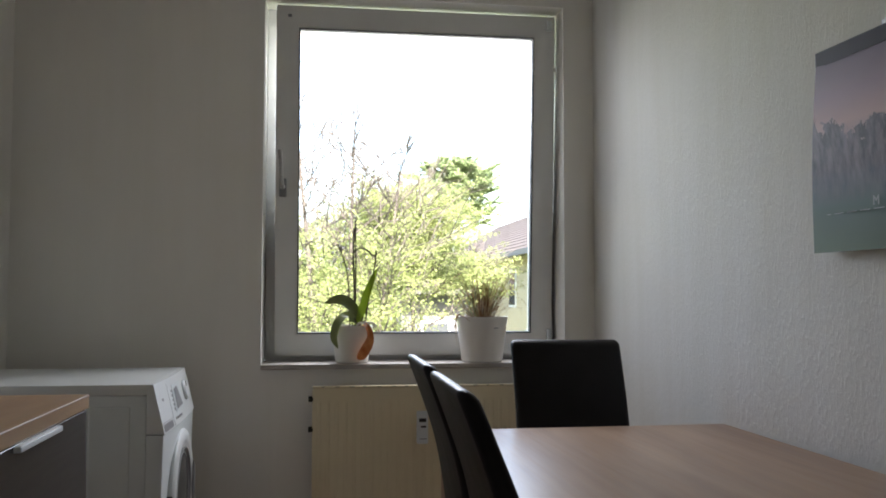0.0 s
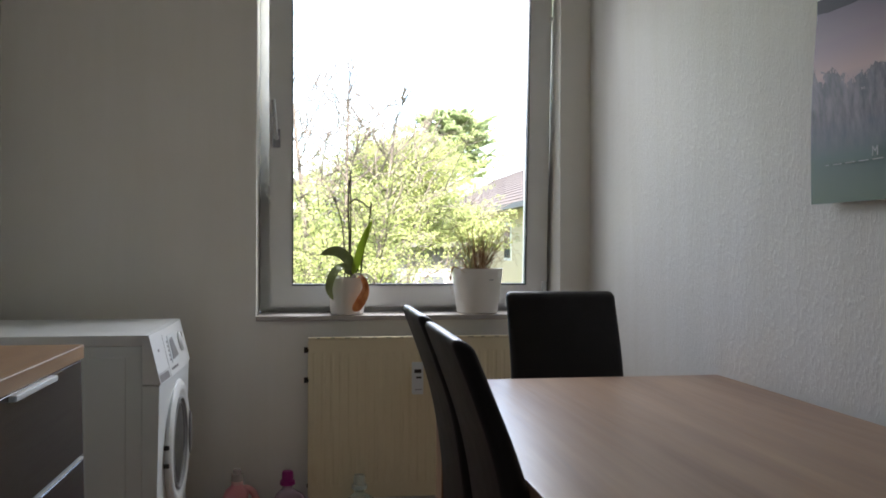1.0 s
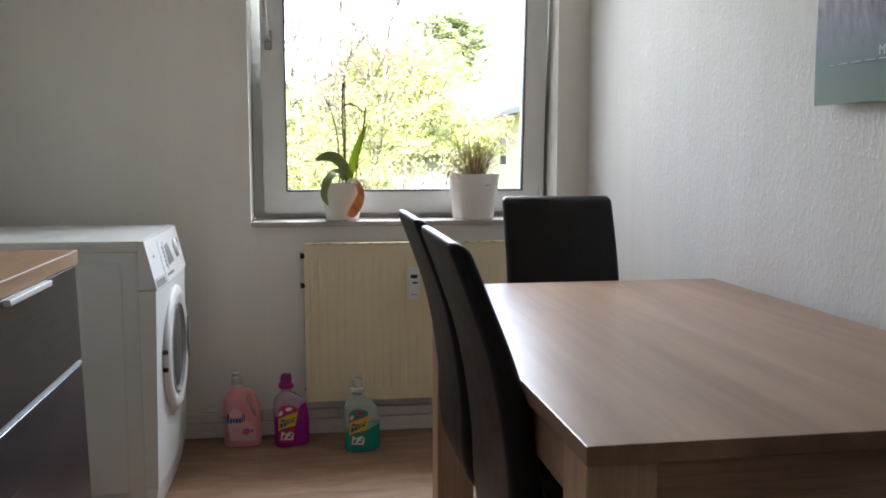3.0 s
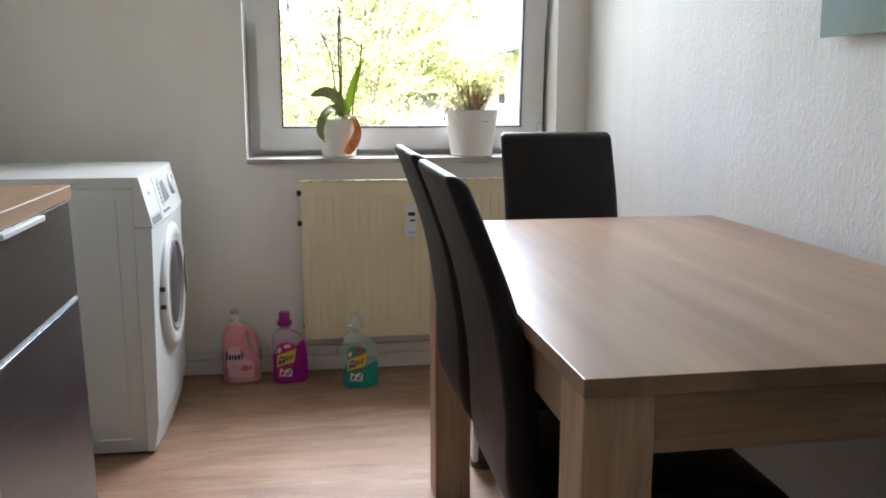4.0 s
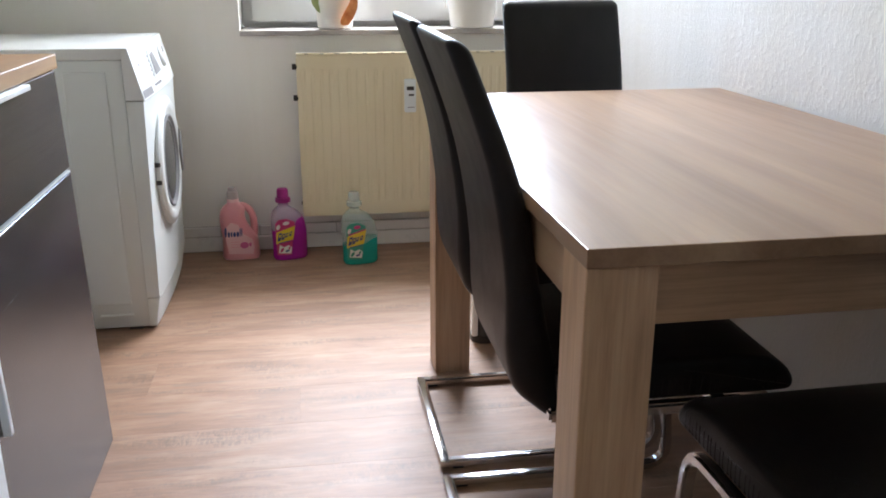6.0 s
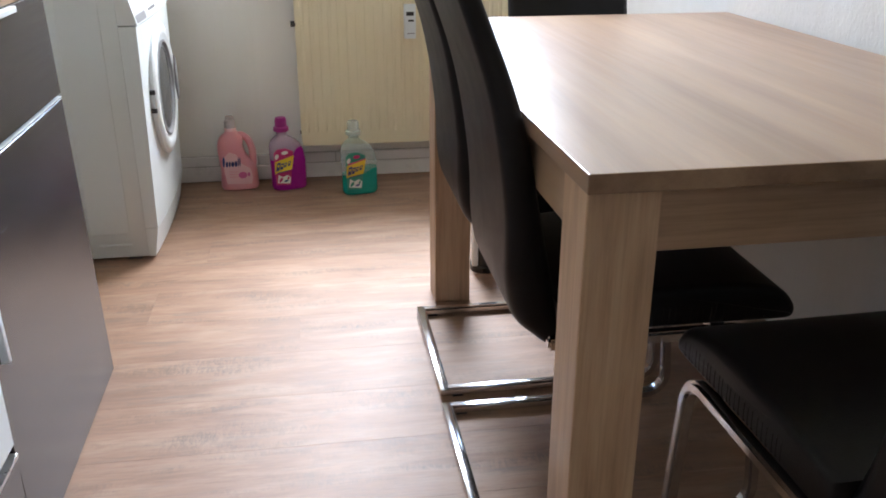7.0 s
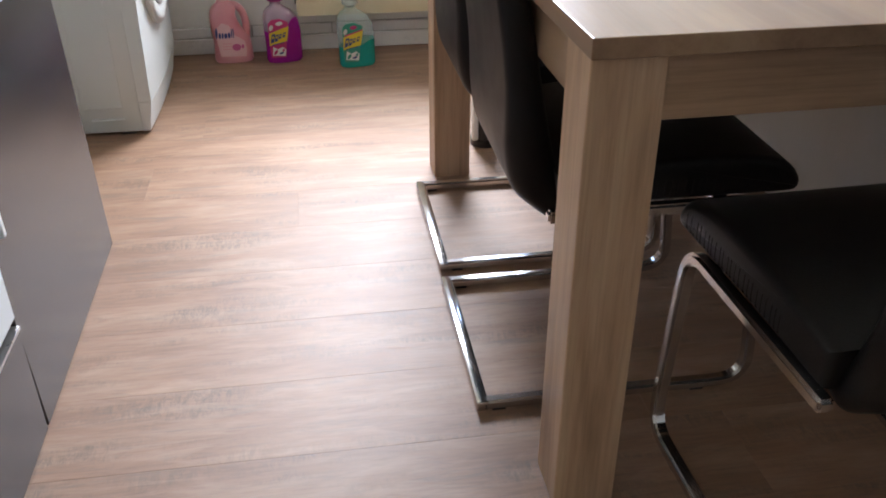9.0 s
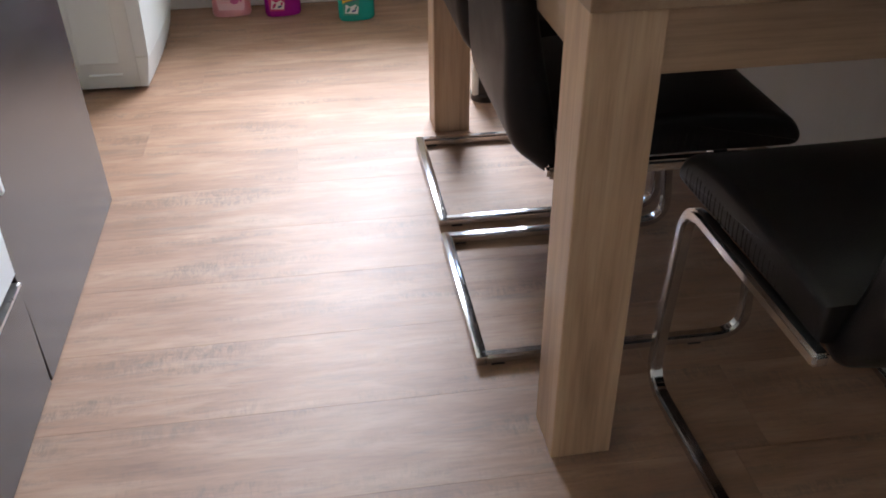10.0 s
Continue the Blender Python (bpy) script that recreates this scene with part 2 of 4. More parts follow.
def add_box(bm, x0, x1, y0, y1, z0, z1, bevel=0.0, seg=1):
    vs = [bm.verts.new(p) for p in ((x0, y0, z0), (x1, y0, z0), (x1, y1, z0), (x0, y1, z0),
                                    (x0, y0, z1), (x1, y0, z1), (x1, y1, z1), (x0, y1, z1))]
    fs = [bm.faces.new([vs[i] for i in f]) for f in ((3, 2, 1, 0), (4, 5, 6, 7), (0, 1, 5, 4), (1, 2, 6, 5), (2, 3, 7, 6), (3, 0, 4, 7))]
    if bevel:
        es = {e for f in fs for e in f.edges}
        bmesh.ops.bevel(bm, geom=list(es), offset=bevel, segments=seg, affect="EDGES", profile=0.5)
    return bm


def box(x0, x1, y0, y1, z0, z1, bevel=0.0, seg=1):
    return add_box(bmesh.new(), x0, x1, y0, y1, z0, z1, bevel, seg)


def prism(poly, axis, a, b, bevel=0.0, seg=2):
    """A closed outline carried along an axis from a to b. Outline pairs: (x, z) for y, (y, z) for x, (x, y) for z."""
    bm = bmesh.new()

    def place(u, v, w):
        return {"y": (u, w, v), "x": (w, u, v), "z": (u, v, w)}[axis]

    r0 = [bm.verts.new(place(u, v, a)) for u, v in poly]
    r1 = [bm.verts.new(place(u, v, b)) for u, v in poly]
    k = len(poly)
    caps = [bm.faces.new(r0), bm.faces.new(r1)]
    for i in range(k):
        bm.faces.new((r0[i], r0[(i + 1) % k], r1[(i + 1) % k], r1[i]))
    bmesh.ops.recalc_face_normals(bm, faces=bm.faces)
    if bevel:
        es = {e for f in caps for e in f.edges}
        bmesh.ops.bevel(bm, geom=list(es), offset=bevel, segments=seg, affect="EDGES", profile=0.5)
    return bm


def smooth_curve(pts, n=6):
    """A Catmull-Rom curve through the points."""
    out = []
    p = [Vector(q) for q in pts]
    p = [p[0] * 2 - p[1]] + p + [p[-1] * 2 - p[-2]]
    for i in range(1, len(p) - 2):
        for j in range(n):
            t = j / n
            out.append(0.5 * ((2 * p[i]) + (p[i + 1] - p[i - 1]) * t + (2 * p[i - 1] - 5 * p[i] + 4 * p[i + 1] - p[i + 2]) * t * t
                              + (3 * p[i] - p[i - 1] - 3 * p[i + 1] + p[i + 2]) * t ** 3))
    out.append(p[-2])
    return out


def add_tube(bm, pts, radius, sides=8, taper=None):
    """A round tube through points; taper: the radius at its end."""
    rings = []
    ref = Vector((0.31, 0.22, 0.93))
    for i, p in enumerate(pts):
        p = Vector(p)
        d = (Vector(pts[min(i + 1, len(pts) - 1)]) - Vector(pts[max(i - 1, 0)])).normalized()
        a = d.cross(ref)
        if a.length < 0.05:
            a = d.cross(Vector((1, 0, 0)))
        a.normalize()
        b = d.cross(a)
        r = radius if taper is None else radius + (taper - radius) * i / (len(pts) - 1)
        rings.append([bm.verts.new(p + (a * math.cos(t) + b * math.sin(t)) * r) for t in [2 * math.pi * k / sides for k in range(sides)]])
    for u, v in zip(rings, rings[1:]):
        for k in range(sides):
            bm.faces.new((u[k], u[(k + 1) % sides], v[(k + 1) % sides], v[k]))
    bm.faces.new(rings[0][::-1])
    bm.faces.new(rings[-1])
    return bm


def lathe(profile, sides=32, squash=1.0, bm=None, mid=(0, 0)):
    """A turned body from (radius, z) pairs; squash flattens it across y."""
    bm = bm or bmesh.new()
    rings = []
    for r, z in profile:
        rings.append([bm.verts.new((mid[0] + r * math.cos(t), mid[1] + r * squash * math.sin(t), z)) for t in [2 * math.pi * k / sides for k in range(sides)]])
    for u, v in zip(rings, rings[1:]):
        for k in range(sides):
            bm.faces.new((u[k], u[(k + 1) % sides], v[(k + 1) % sides], v[k]))
    if profile[0][0] > 0:
        bm.faces.new(rings[0][::-1])
    if profile[-1][0] > 0:
        bm.faces.new(rings[-1])
    bmesh.ops.remove_doubles(bm, verts=bm.verts, dist=1e-6)
    bmesh.ops.recalc_face_normals(bm, faces=bm.faces)
    return bm


def rounded(pts, radii, n=5):
    """An open planar or spatial path with its corners rounded by arcs."""
    out = [Vector(pts[0])]
    for i in range(1, len(pts) - 1):
        p, a, c, r = Vector(pts[i]), Vector(pts[i - 1]), Vector(pts[i + 1]), radii[i - 1]
        u, w = (a - p).normalized(), (c - p).normalized()
        s, e = p + u * r, p + w * r
        for k in range(n + 1):
            t = k / n
            out.append(s * (1 - t) ** 2 + p * 2 * t * (1 - t) + e * t * t)
    out.append(Vector(pts[-1]))
    return out


def flat_bar(path, y, wide, thick):
    """A flat bar swept along an (x, z) path in the plane y."""
    bm = bmesh.new()
    rings = []
    for i, p in enumerate(path):
        d = (path[min(i + 1, len(path) - 1)] - path[max(i - 1, 0)]).normalized()
        nx, nz = -d[1], d[0]
        ring = []
        for s, w in ((-1, -1), (1, -1), (1, 1), (-1, 1)):
            ring.append(bm.verts.new((p[0] + nx * thick / 2 * s, y + w * wide / 2, p[1] + nz * thick / 2 * s)))
        rings.append(ring)
    for u, v in zip(rings, rings[1:]):
        for k in range(4):
            bm.faces.new((u[k], u[(k + 1) % 4], v[(k + 1) % 4], v[k]))
    bm.faces.new(rings[0][::-1])
    bm.faces.new(rings[-1])
    bmesh.ops.recalc_face_normals(bm, faces=bm.faces)
    lengthwise = [e for e in bm.edges if len(e.link_faces) == 2 and e.calc_face_angle(0) > 1.2]
    bmesh.ops.bevel(bm, geom=lengthwise, offset=min(wide, thick) * 0.22, segments=2, affect="EDGES")
    return bm


def raw(name, verts, faces, mat, parent=None, smooth=False):
    me = bpy.data.meshes.new(name)
    me.from_pydata(verts, [], faces)
    me.materials.append(mat)
    if smooth:
        me.shade_smooth()
    ob = new(name, me)
    if parent is not None:
        ob.parent = parent
    return ob


def structure(ob, label, category):
    return tagged(ob, label, category, "", "structure")


# ---------------------------------------------------------------- the room
WY = 3.5                      # inner face of the window wall
XL = -1.13                    # left wall
YB = -1.7                     # wall behind
ZC = 2.52                     # ceiling
OX0, OX1, OZ0, OZ1 = -0.2, 1.010, 0.824, 2.300   # window opening


def xr(y):
    """The right wall runs slightly out of square."""
    return 1.135 + 0.045 * (WY - y)


def wall_with_window():
    bm = bmesh.new()
    y0, y1 = WY, WY + 0.36
    x0, x1 = XL - 0.2, 1.5
    add_box(bm, x0, OX0, y0, y1, -0.2, ZC + 0.2)
    add_box(bm, OX1, x1, y0, y1, -0.2, ZC + 0.2)
    add_box(bm, OX0, OX1, y0, y1, -0.2, OZ0)
    add_box(bm, OX0, OX1, y0, y1, OZ1, ZC + 0.2)
    return bm


structure(part("wall_north", wall_with_window(), WALL), "white painted plaster wall round the window", "wall")
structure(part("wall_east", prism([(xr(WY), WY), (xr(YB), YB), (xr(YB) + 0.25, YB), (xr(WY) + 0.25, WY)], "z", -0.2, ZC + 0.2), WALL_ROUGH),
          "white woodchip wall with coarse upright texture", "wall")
structure(part("wall_west", box(XL - 0.2, XL, YB, WY, -0.2, ZC + 0.2), WALL), "white painted wall behind the kitchen units", "wall")
structure(part("wall_south", box(XL - 0.2, 1.55, YB - 0.2, YB, -0.2, ZC + 0.2), WALL), "plain white wall closing the kitchen", "wall")
structure(part("ceiling", box(XL, xr(YB), YB, WY, ZC, ZC + 0.2), CEIL), "plain white painted ceiling", "ceiling")
structure(part("building_below", box(XL - 0.2, 1.5, YB - 0.2, WY + 0.36, -6.0, -0.2), RENDER_CREAM), "plain rendered storey below the kitchen", "facade")

# floor: joint bed and oak-decor planks running across the room
floor = structure(part("floor", box(XL, xr(YB), YB, WY, -0.2, -0.003), FLOOR_GAP), "warm oak-look plank floor with narrow joints", "floor")


def window():
    w = structure(thing("window_1", "white plastic window tilted open at the top", "window"), "", "")
    part("outer_frame", window_frame_mesh(), PVC, w)
    # the sash leans into the room at its top
    sash = part("sash", ring_mesh(-0.5755, 0.5755, -0.005, 1.413, 0.092, 0.0, 0.062, 0.004), PVC, w, smooth=True)
    bead = part("glazing_bead", ring_mesh(-0.485, 0.485, 0.086, 1.322, 0.005, -0.002, 0.03, 0.0), RUBBER, sash)
    pane = part("pane", box(-0.482, 0.482, 0.026, 0.032, 0.088, 1.320), GLASS, sash)
    pane.visible_shadow = False
    h = part("handle_plate", box(-0.560, -0.531, -0.012, 0.0, 0.640, 0.715, 0.004, 2), GREY_PLASTIC, sash, "steel handle pointing up", True)
    grip = bmesh.new()
    add_tube(grip, rounded([(-0.546, -0.008, 0.68), (-0.546, -0.05, 0.68), (-0.556, -0.052, 0.825)], [0.015]), 0.0105, 10, 0.008)
    part("grip", grip, STEEL, h, smooth=True)
    part("hinge_cover", box(0.535, 0.562, -0.016, 0.0, 1.352, 1.394, 0.004, 2), PLASTIC, sash, smooth=True)
    part("hinge_cap", box(-0.53, -0.515, -0.004, 0.0, 1.365, 1.377, 0.002), GREY_PLASTIC, sash)
    sash.matrix_local = Matrix.Translation((0.418, 3.65, 0.868)) @ Matrix.Rotation(radians(3.6), 4, "X")
    part("stay_arm", box(0.985, 0.995, 3.56, 3.67, 2.05, 2.062), STEEL, w)
    part("lower_hinge", box(0.972, 0.99, 3.63, 3.66, 0.9, 0.97, 0.003), PLASTIC, w)
    return w


def ring_mesh(x0, x1, z0, z1, width, y0, y1, bevel):
    """A flat rectangular frame of four mitred members."""
    bm = bmesh.new()
    o = [(x0, z0), (x1, z0), (x1, z1), (x0, z1)]
    i = [(x0 + width, z0 + width), (x1 - width, z0 + width), (x1 - width, z1 - width), (x0 + width, z1 - width)]
    V = {}
    for tag, ring in (("o", o), ("i", i)):
        for k, (x, z) in enumerate(ring):
            for yy, y in ((0, y0), (1, y1)):
                V[tag, k, yy] = bm.verts.new((x, y, z))
    for k in range(4):
        j = (k + 1) % 4
        bm.faces.new((V["o", k, 0], V["o", j, 0], V["i", j, 0], V["i", k, 0]))
        bm.faces.new((V["o", k, 1], V["i", k, 1], V["i", j, 1], V["o", j, 1]))
        bm.faces.new((V["o", k, 0], V["o", k, 1], V["o", j, 1], V["o", j, 0]))
        bm.faces.new((V["i", k, 0], V["i", j, 0], V["i", j, 1], V["i", k, 1]))
    bmesh.ops.recalc_face_normals(bm, faces=bm.faces)
    if bevel:
        es = [e for e in bm.edges if e.calc_face_angle(0) > 1.0]
        bmesh.ops.bevel(bm, geom=es, offset=bevel, segments=2, affect="EDGES")
    return bm


def window_frame_mesh():
    return ring_mesh(OX0 + 0.002, OX1 - 0.002, 0.844, OZ1 - 0.002, 0.088, 3.690, 3.76, 0.003)


window()
structure(part("window_sill", box(OX0 + 0.001, OX1 + 0.02, WY - 0.03, 3.70, 0.8245, 0.844, 0.003, 2), MARBLE), "grey veined marble window sill", "window sill")


def skirting():
    e = structure(thing("baseboard", "white glazed skirting tiles along the wall", "baseboard"), "", "")
    part("bed", box(XL, xr(WY), WY - 0.012, WY - 0.001, 0, 0.1), GROUT, e)
    x, k = -0.62, 0
    part("lower_strip", box(XL, 1.13, WY - 0.02, WY - 0.012, 0.001, 0.058, 0.002), TILE, e)
    while x < 1.0:
        w = 0.148 if k % 2 else 0.3
        part("tile", box(x, x + w - 0.004, WY - 0.019, WY - 0.012, 0.062, 0.099, 0.002), TILE, e)
        x += w
        k += 1


skirting()


# ---------------------------------------------------------------- table and chairs
TX0, TX1, TY0, TY1, TZ = 0.361, 1.197, 1.077, 2.432, 0.745


def dining_table():
    t = thing("dining_table", "light oak-decor dining table with thick square legs", "table")
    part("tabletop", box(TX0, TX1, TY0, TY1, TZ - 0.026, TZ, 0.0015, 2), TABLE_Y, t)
    # it stands turned a little against the room
    t.matrix_world = Matrix.Translation((TX0, TY0, 0)) @ pose(0, 0, 0, 0, 0, 0.7) @ Matrix.Translation((-TX0, -TY0, 0))
    L = 0.096
    for x in (TX0 + 0.004, TX1 - L - 0.004):
        for y in (TY0 + 0.012, TY1 - L - 0.050):
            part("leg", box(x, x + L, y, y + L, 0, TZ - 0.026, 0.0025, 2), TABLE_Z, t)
    za, zb = TZ - 0.114, TZ - 0.026
    for y in (TY0 + 0.024, TY1 - 0.08):
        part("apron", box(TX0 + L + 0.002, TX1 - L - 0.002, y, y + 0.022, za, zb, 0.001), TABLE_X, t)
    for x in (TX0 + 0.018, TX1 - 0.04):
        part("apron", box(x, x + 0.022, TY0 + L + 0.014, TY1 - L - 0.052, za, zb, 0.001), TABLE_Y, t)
    return t


dining_table()


def chair_mesh_backrest():
    """A padded, gently curved back: rounded sections from the seat up to a soft top edge."""
    rear = [(0.092, 0.370), (0.052, 0.408), (0.036, 0.475), (0.032, 0.58), (0.018, 0.69), (-0.002, 0.785), (-0.034, 0.88), (-0.064, 0.958)]
    front = [(0.148, 0.392), (0.122, 0.448), (0.104, 0.52), (0.086, 0.60), (0.066, 0.70), (0.038, 0.79), (0.002, 0.88), (-0.026, 0.948)]
    sections = []
    for r, f in zip(smooth_curve([(p[0], 0, p[1]) for p in rear], 4), smooth_curve([(p[0], 0, p[1]) for p in front], 4)):
        sections.append(((r + f) / 2, (f - r) / 2, 0.178))

    def capped(c, h, w, d, steps):
        rt = h.length * 0.92
        return [(c + d * rt * math.sin(a), h * (1 - 0.92 * (1 - math.cos(a))), w - rt * (1 - math.cos(a))) for a in steps]

    c, h, w = sections[-1]
    top = capped(c, h, w, (c - sections[-2][0]).normalized(), [radians(k) for k in (18, 36, 54, 70, 82, 89)])
    c, h, w = sections[0]
    low = capped(c, h, w, (c - sections[1][0]).normalized(), [radians(k) for k in (89, 75, 55, 30)])
    bm = bmesh.new()
    rings = []
    for c, h, w in low + sections + top:
        half = h.length
        rad = half * 0.8
        n = h.normalized()
        ring = []
        for sy, sn in ((1, 1), (-1, 1), (-1, -1), (1, -1)):
            for k in range(6):
                a = radians(18 * k)
                ca, sa = (math.cos(a), math.sin(a)) if sy == sn else (math.sin(a), math.cos(a))
                ring.append(bm.verts.new(c + Vector((0, sy * (w - rad + rad * ca), 0)) + n * sn * (half - rad + rad * sa)))
        rings.append(ring)
    for a, b in zip(rings, rings[1:]):
        for k in range(len(a)):
            j = (k + 1) % len(a)
            bm.faces.new((a[k], a[j], b[j], b[k]))
    bm.faces.new(rings[0][::-1])
    bm.faces.new(rings[-1])
    bmesh.ops.recalc_face_normals(bm, faces=bm.faces)
    return bm


def chair_mesh_seat():
    top = [(0.112, 0.448), (0.22, 0.460), (0.34, 0.464), (0.430, 0.461), (0.490, 0.447), (0.520, 0.418), (0.517, 0.394), (0.48, 0.391), (0.3, 0.392), (0.11, 0.392)]
    path = [tuple(p) for p in smooth_curve([(*p, 0) for p in top[:8]], 3)] + [(0.3, 0.392), (0.12, 0.388)]
    return prism([(p[0], p[1]) for p in path], "y", -0.202, 0.202, 0.014, 3)


def chair_mesh_pleats(y):
    """Gathered folds of the leather along the side of the seat."""
    bm = bmesh.new()
    out = math.copysign(1, y)
    rnd = random.Random(6)
    for k in range(24):
        x = 0.215 + 0.0118 * k + rnd.uniform(-0.002, 0.002)
        z1 = 0.447 - (0.02 if k > 20 else 0.0) - rnd.uniform(0.0, 0.012)
        add_tube(bm, [(x, y - out * 0.0012, 0.402), (x + 0.002, y - out * 0.0002, 0.428), (x + 0.006, y - out * 0.0045, z1)], 0.0034, 6, 0.0016)
    return bm


def chair():
    c = thing("dining_chair", "black leather cantilever chair on a chromed flat-bar frame", "chair", group="chairs round the table")
    part("backrest", chair_mesh_backrest(), LEATHER, c, smooth=True)
    seat = part("seat", chair_mesh_seat(), LEATHER, c, smooth=True)
    for y in (-0.2005, 0.2005):
        part("pleats", chair_mesh_pleats(y), LEATHER, seat, "gathered leather folds", True)
    side = rounded([(0.097, 0.381), (0.462, 0.381), (0.495, 0.0125), (0.0, 0.0125)], [0.05, 0.06], 7)
    for y in (-0.202, 0.202):
        part("side_bar", flat_bar(side, y, 0.022, 0.02), CHROME, c, smooth=True)
    part("floor_bar", box(-0.011, 0.011, -0.213, 0.213, 0.0025, 0.0225, 0.003, 2), CHROME, c, smooth=True)
    part("seat_crossbar", box(0.14, 0.165, -0.192, 0.192, 0.373, 0.389, 0.002), CHROME, c)
    part("seat_crossbar", box(0.38, 0.405, -0.192, 0.192, 0.373, 0.389, 0.002), CHROME, c)
    for x, y in ((0.03, -0.202), (0.03, 0.202), (0.4, -0.202), (0.4, 0.202)):
        part("glide", box(x - 0.012, x + 0.012, y - 0.008, y + 0.008, 0.0, 0.0035), DARK, c)
    return c


first = chair()
first.matrix_world = pose(0.298, 1.534, 0)
copy_thing(first, pose(0.302, 2.012, 0))
copy_thing(first, pose(0.797, 0.746, 0, 0, 0, 91.6))
copy_thing(first, pose(0.803, 2.722, 0, 0, 0, -90))


# ---------------------------------------------------------------- kitchen units
CX = -0.455


def base_unit():
    u = thing("base_cabinet", "glossy dark grey base cabinet with a drawer over a door", "cabinet")
    u.matrix_world = pose(0, 0, 0.011, 0, -1.4, 0)     # it leans back a little
    part("carcass", box(XL + 0.005, CX - 0.022, 1.400, 2.036, 0.017, 0.865), CARCASS, u)
    d = part("drawer_front", box(CX - 0.02, CX, 1.399, 2.039, 0.662, 0.865, 0.0015), FRONT, u)
    part("handle", box(CX - 0.001, CX + 0.013, 1.585, 1.822, 0.853, 0.864, 0.002, 2), PLASTIC, d, "white bar handle")
    part("edge_strip", box(CX - 0.018, CX + 0.001, 1.399, 2.039, 0.6547, 0.6557), PLASTIC, u, "thin white edge strip")
    k = part("door", box(CX - 0.02, CX, 1.399, 2.039, 0.004, 0.651, 0.0015), FRONT, u)
    part("handle", box(CX - 0.001, CX + 0.013, 1.43, 1.443, 0.36, 0.56, 0.002, 2), PLASTIC, k, "white bar handle")


def dishwasher():
    u = thing("dishwasher", "white-fronted dishwasher over a dark grey plinth panel", "dishwasher")
    part("body", box(XL + 0.005, CX - 0.024, 0.80, 1.392, 0.0, 0.868), CARCASS, u)
    part("door", box(CX - 0.022, CX, 0.802, 1.391, 0.236, 0.866, 0.002), ENAMEL, u)
    part("plinth_panel", box(CX - 0.02, CX, 0.802, 1.391, 0.003, 0.214, 0.0015), FRONT, u, "dark grey plinth panel")
    part("edge_strip", box(CX - 0.018, CX + 0.003, 0.802, 1.391, 0.2145, 0.220), STEEL, u, "bright metal edge strip")
    part("handle", box(CX, CX + 0.02, 0.9, 1.3, 0.80, 0.82, 0.003, 2), PLASTIC, u)


def sink_unit():
    u = thing("base_cabinet", "dark grey base cabinet beside the dishwasher", "cabinet")
    part("carcass", box(XL + 0.005, CX - 0.022, 0.195, 0.794, 0.0, 0.868), CARCASS, u)
    k = part("door", box(CX - 0.02, CX, 0.196, 0.793, 0.004, 0.868, 0.0015), FRONT, u)
    part("handle", box(CX - 0.001, CX + 0.022, 0.4, 0.6, 0.84, 0.853, 0.002, 2), PLASTIC, k, "white bar handle")


base_unit()
dishwasher()
sink_unit()
wt = thing("worktop", "oak-look worktop with a pale worn front edge", "worktop")
part("board", box(XL + 0.004, CX - 0.019, 0.19, 2.058, 0.8665, 0.897, 0.0025, 2), WORKTOP, wt)


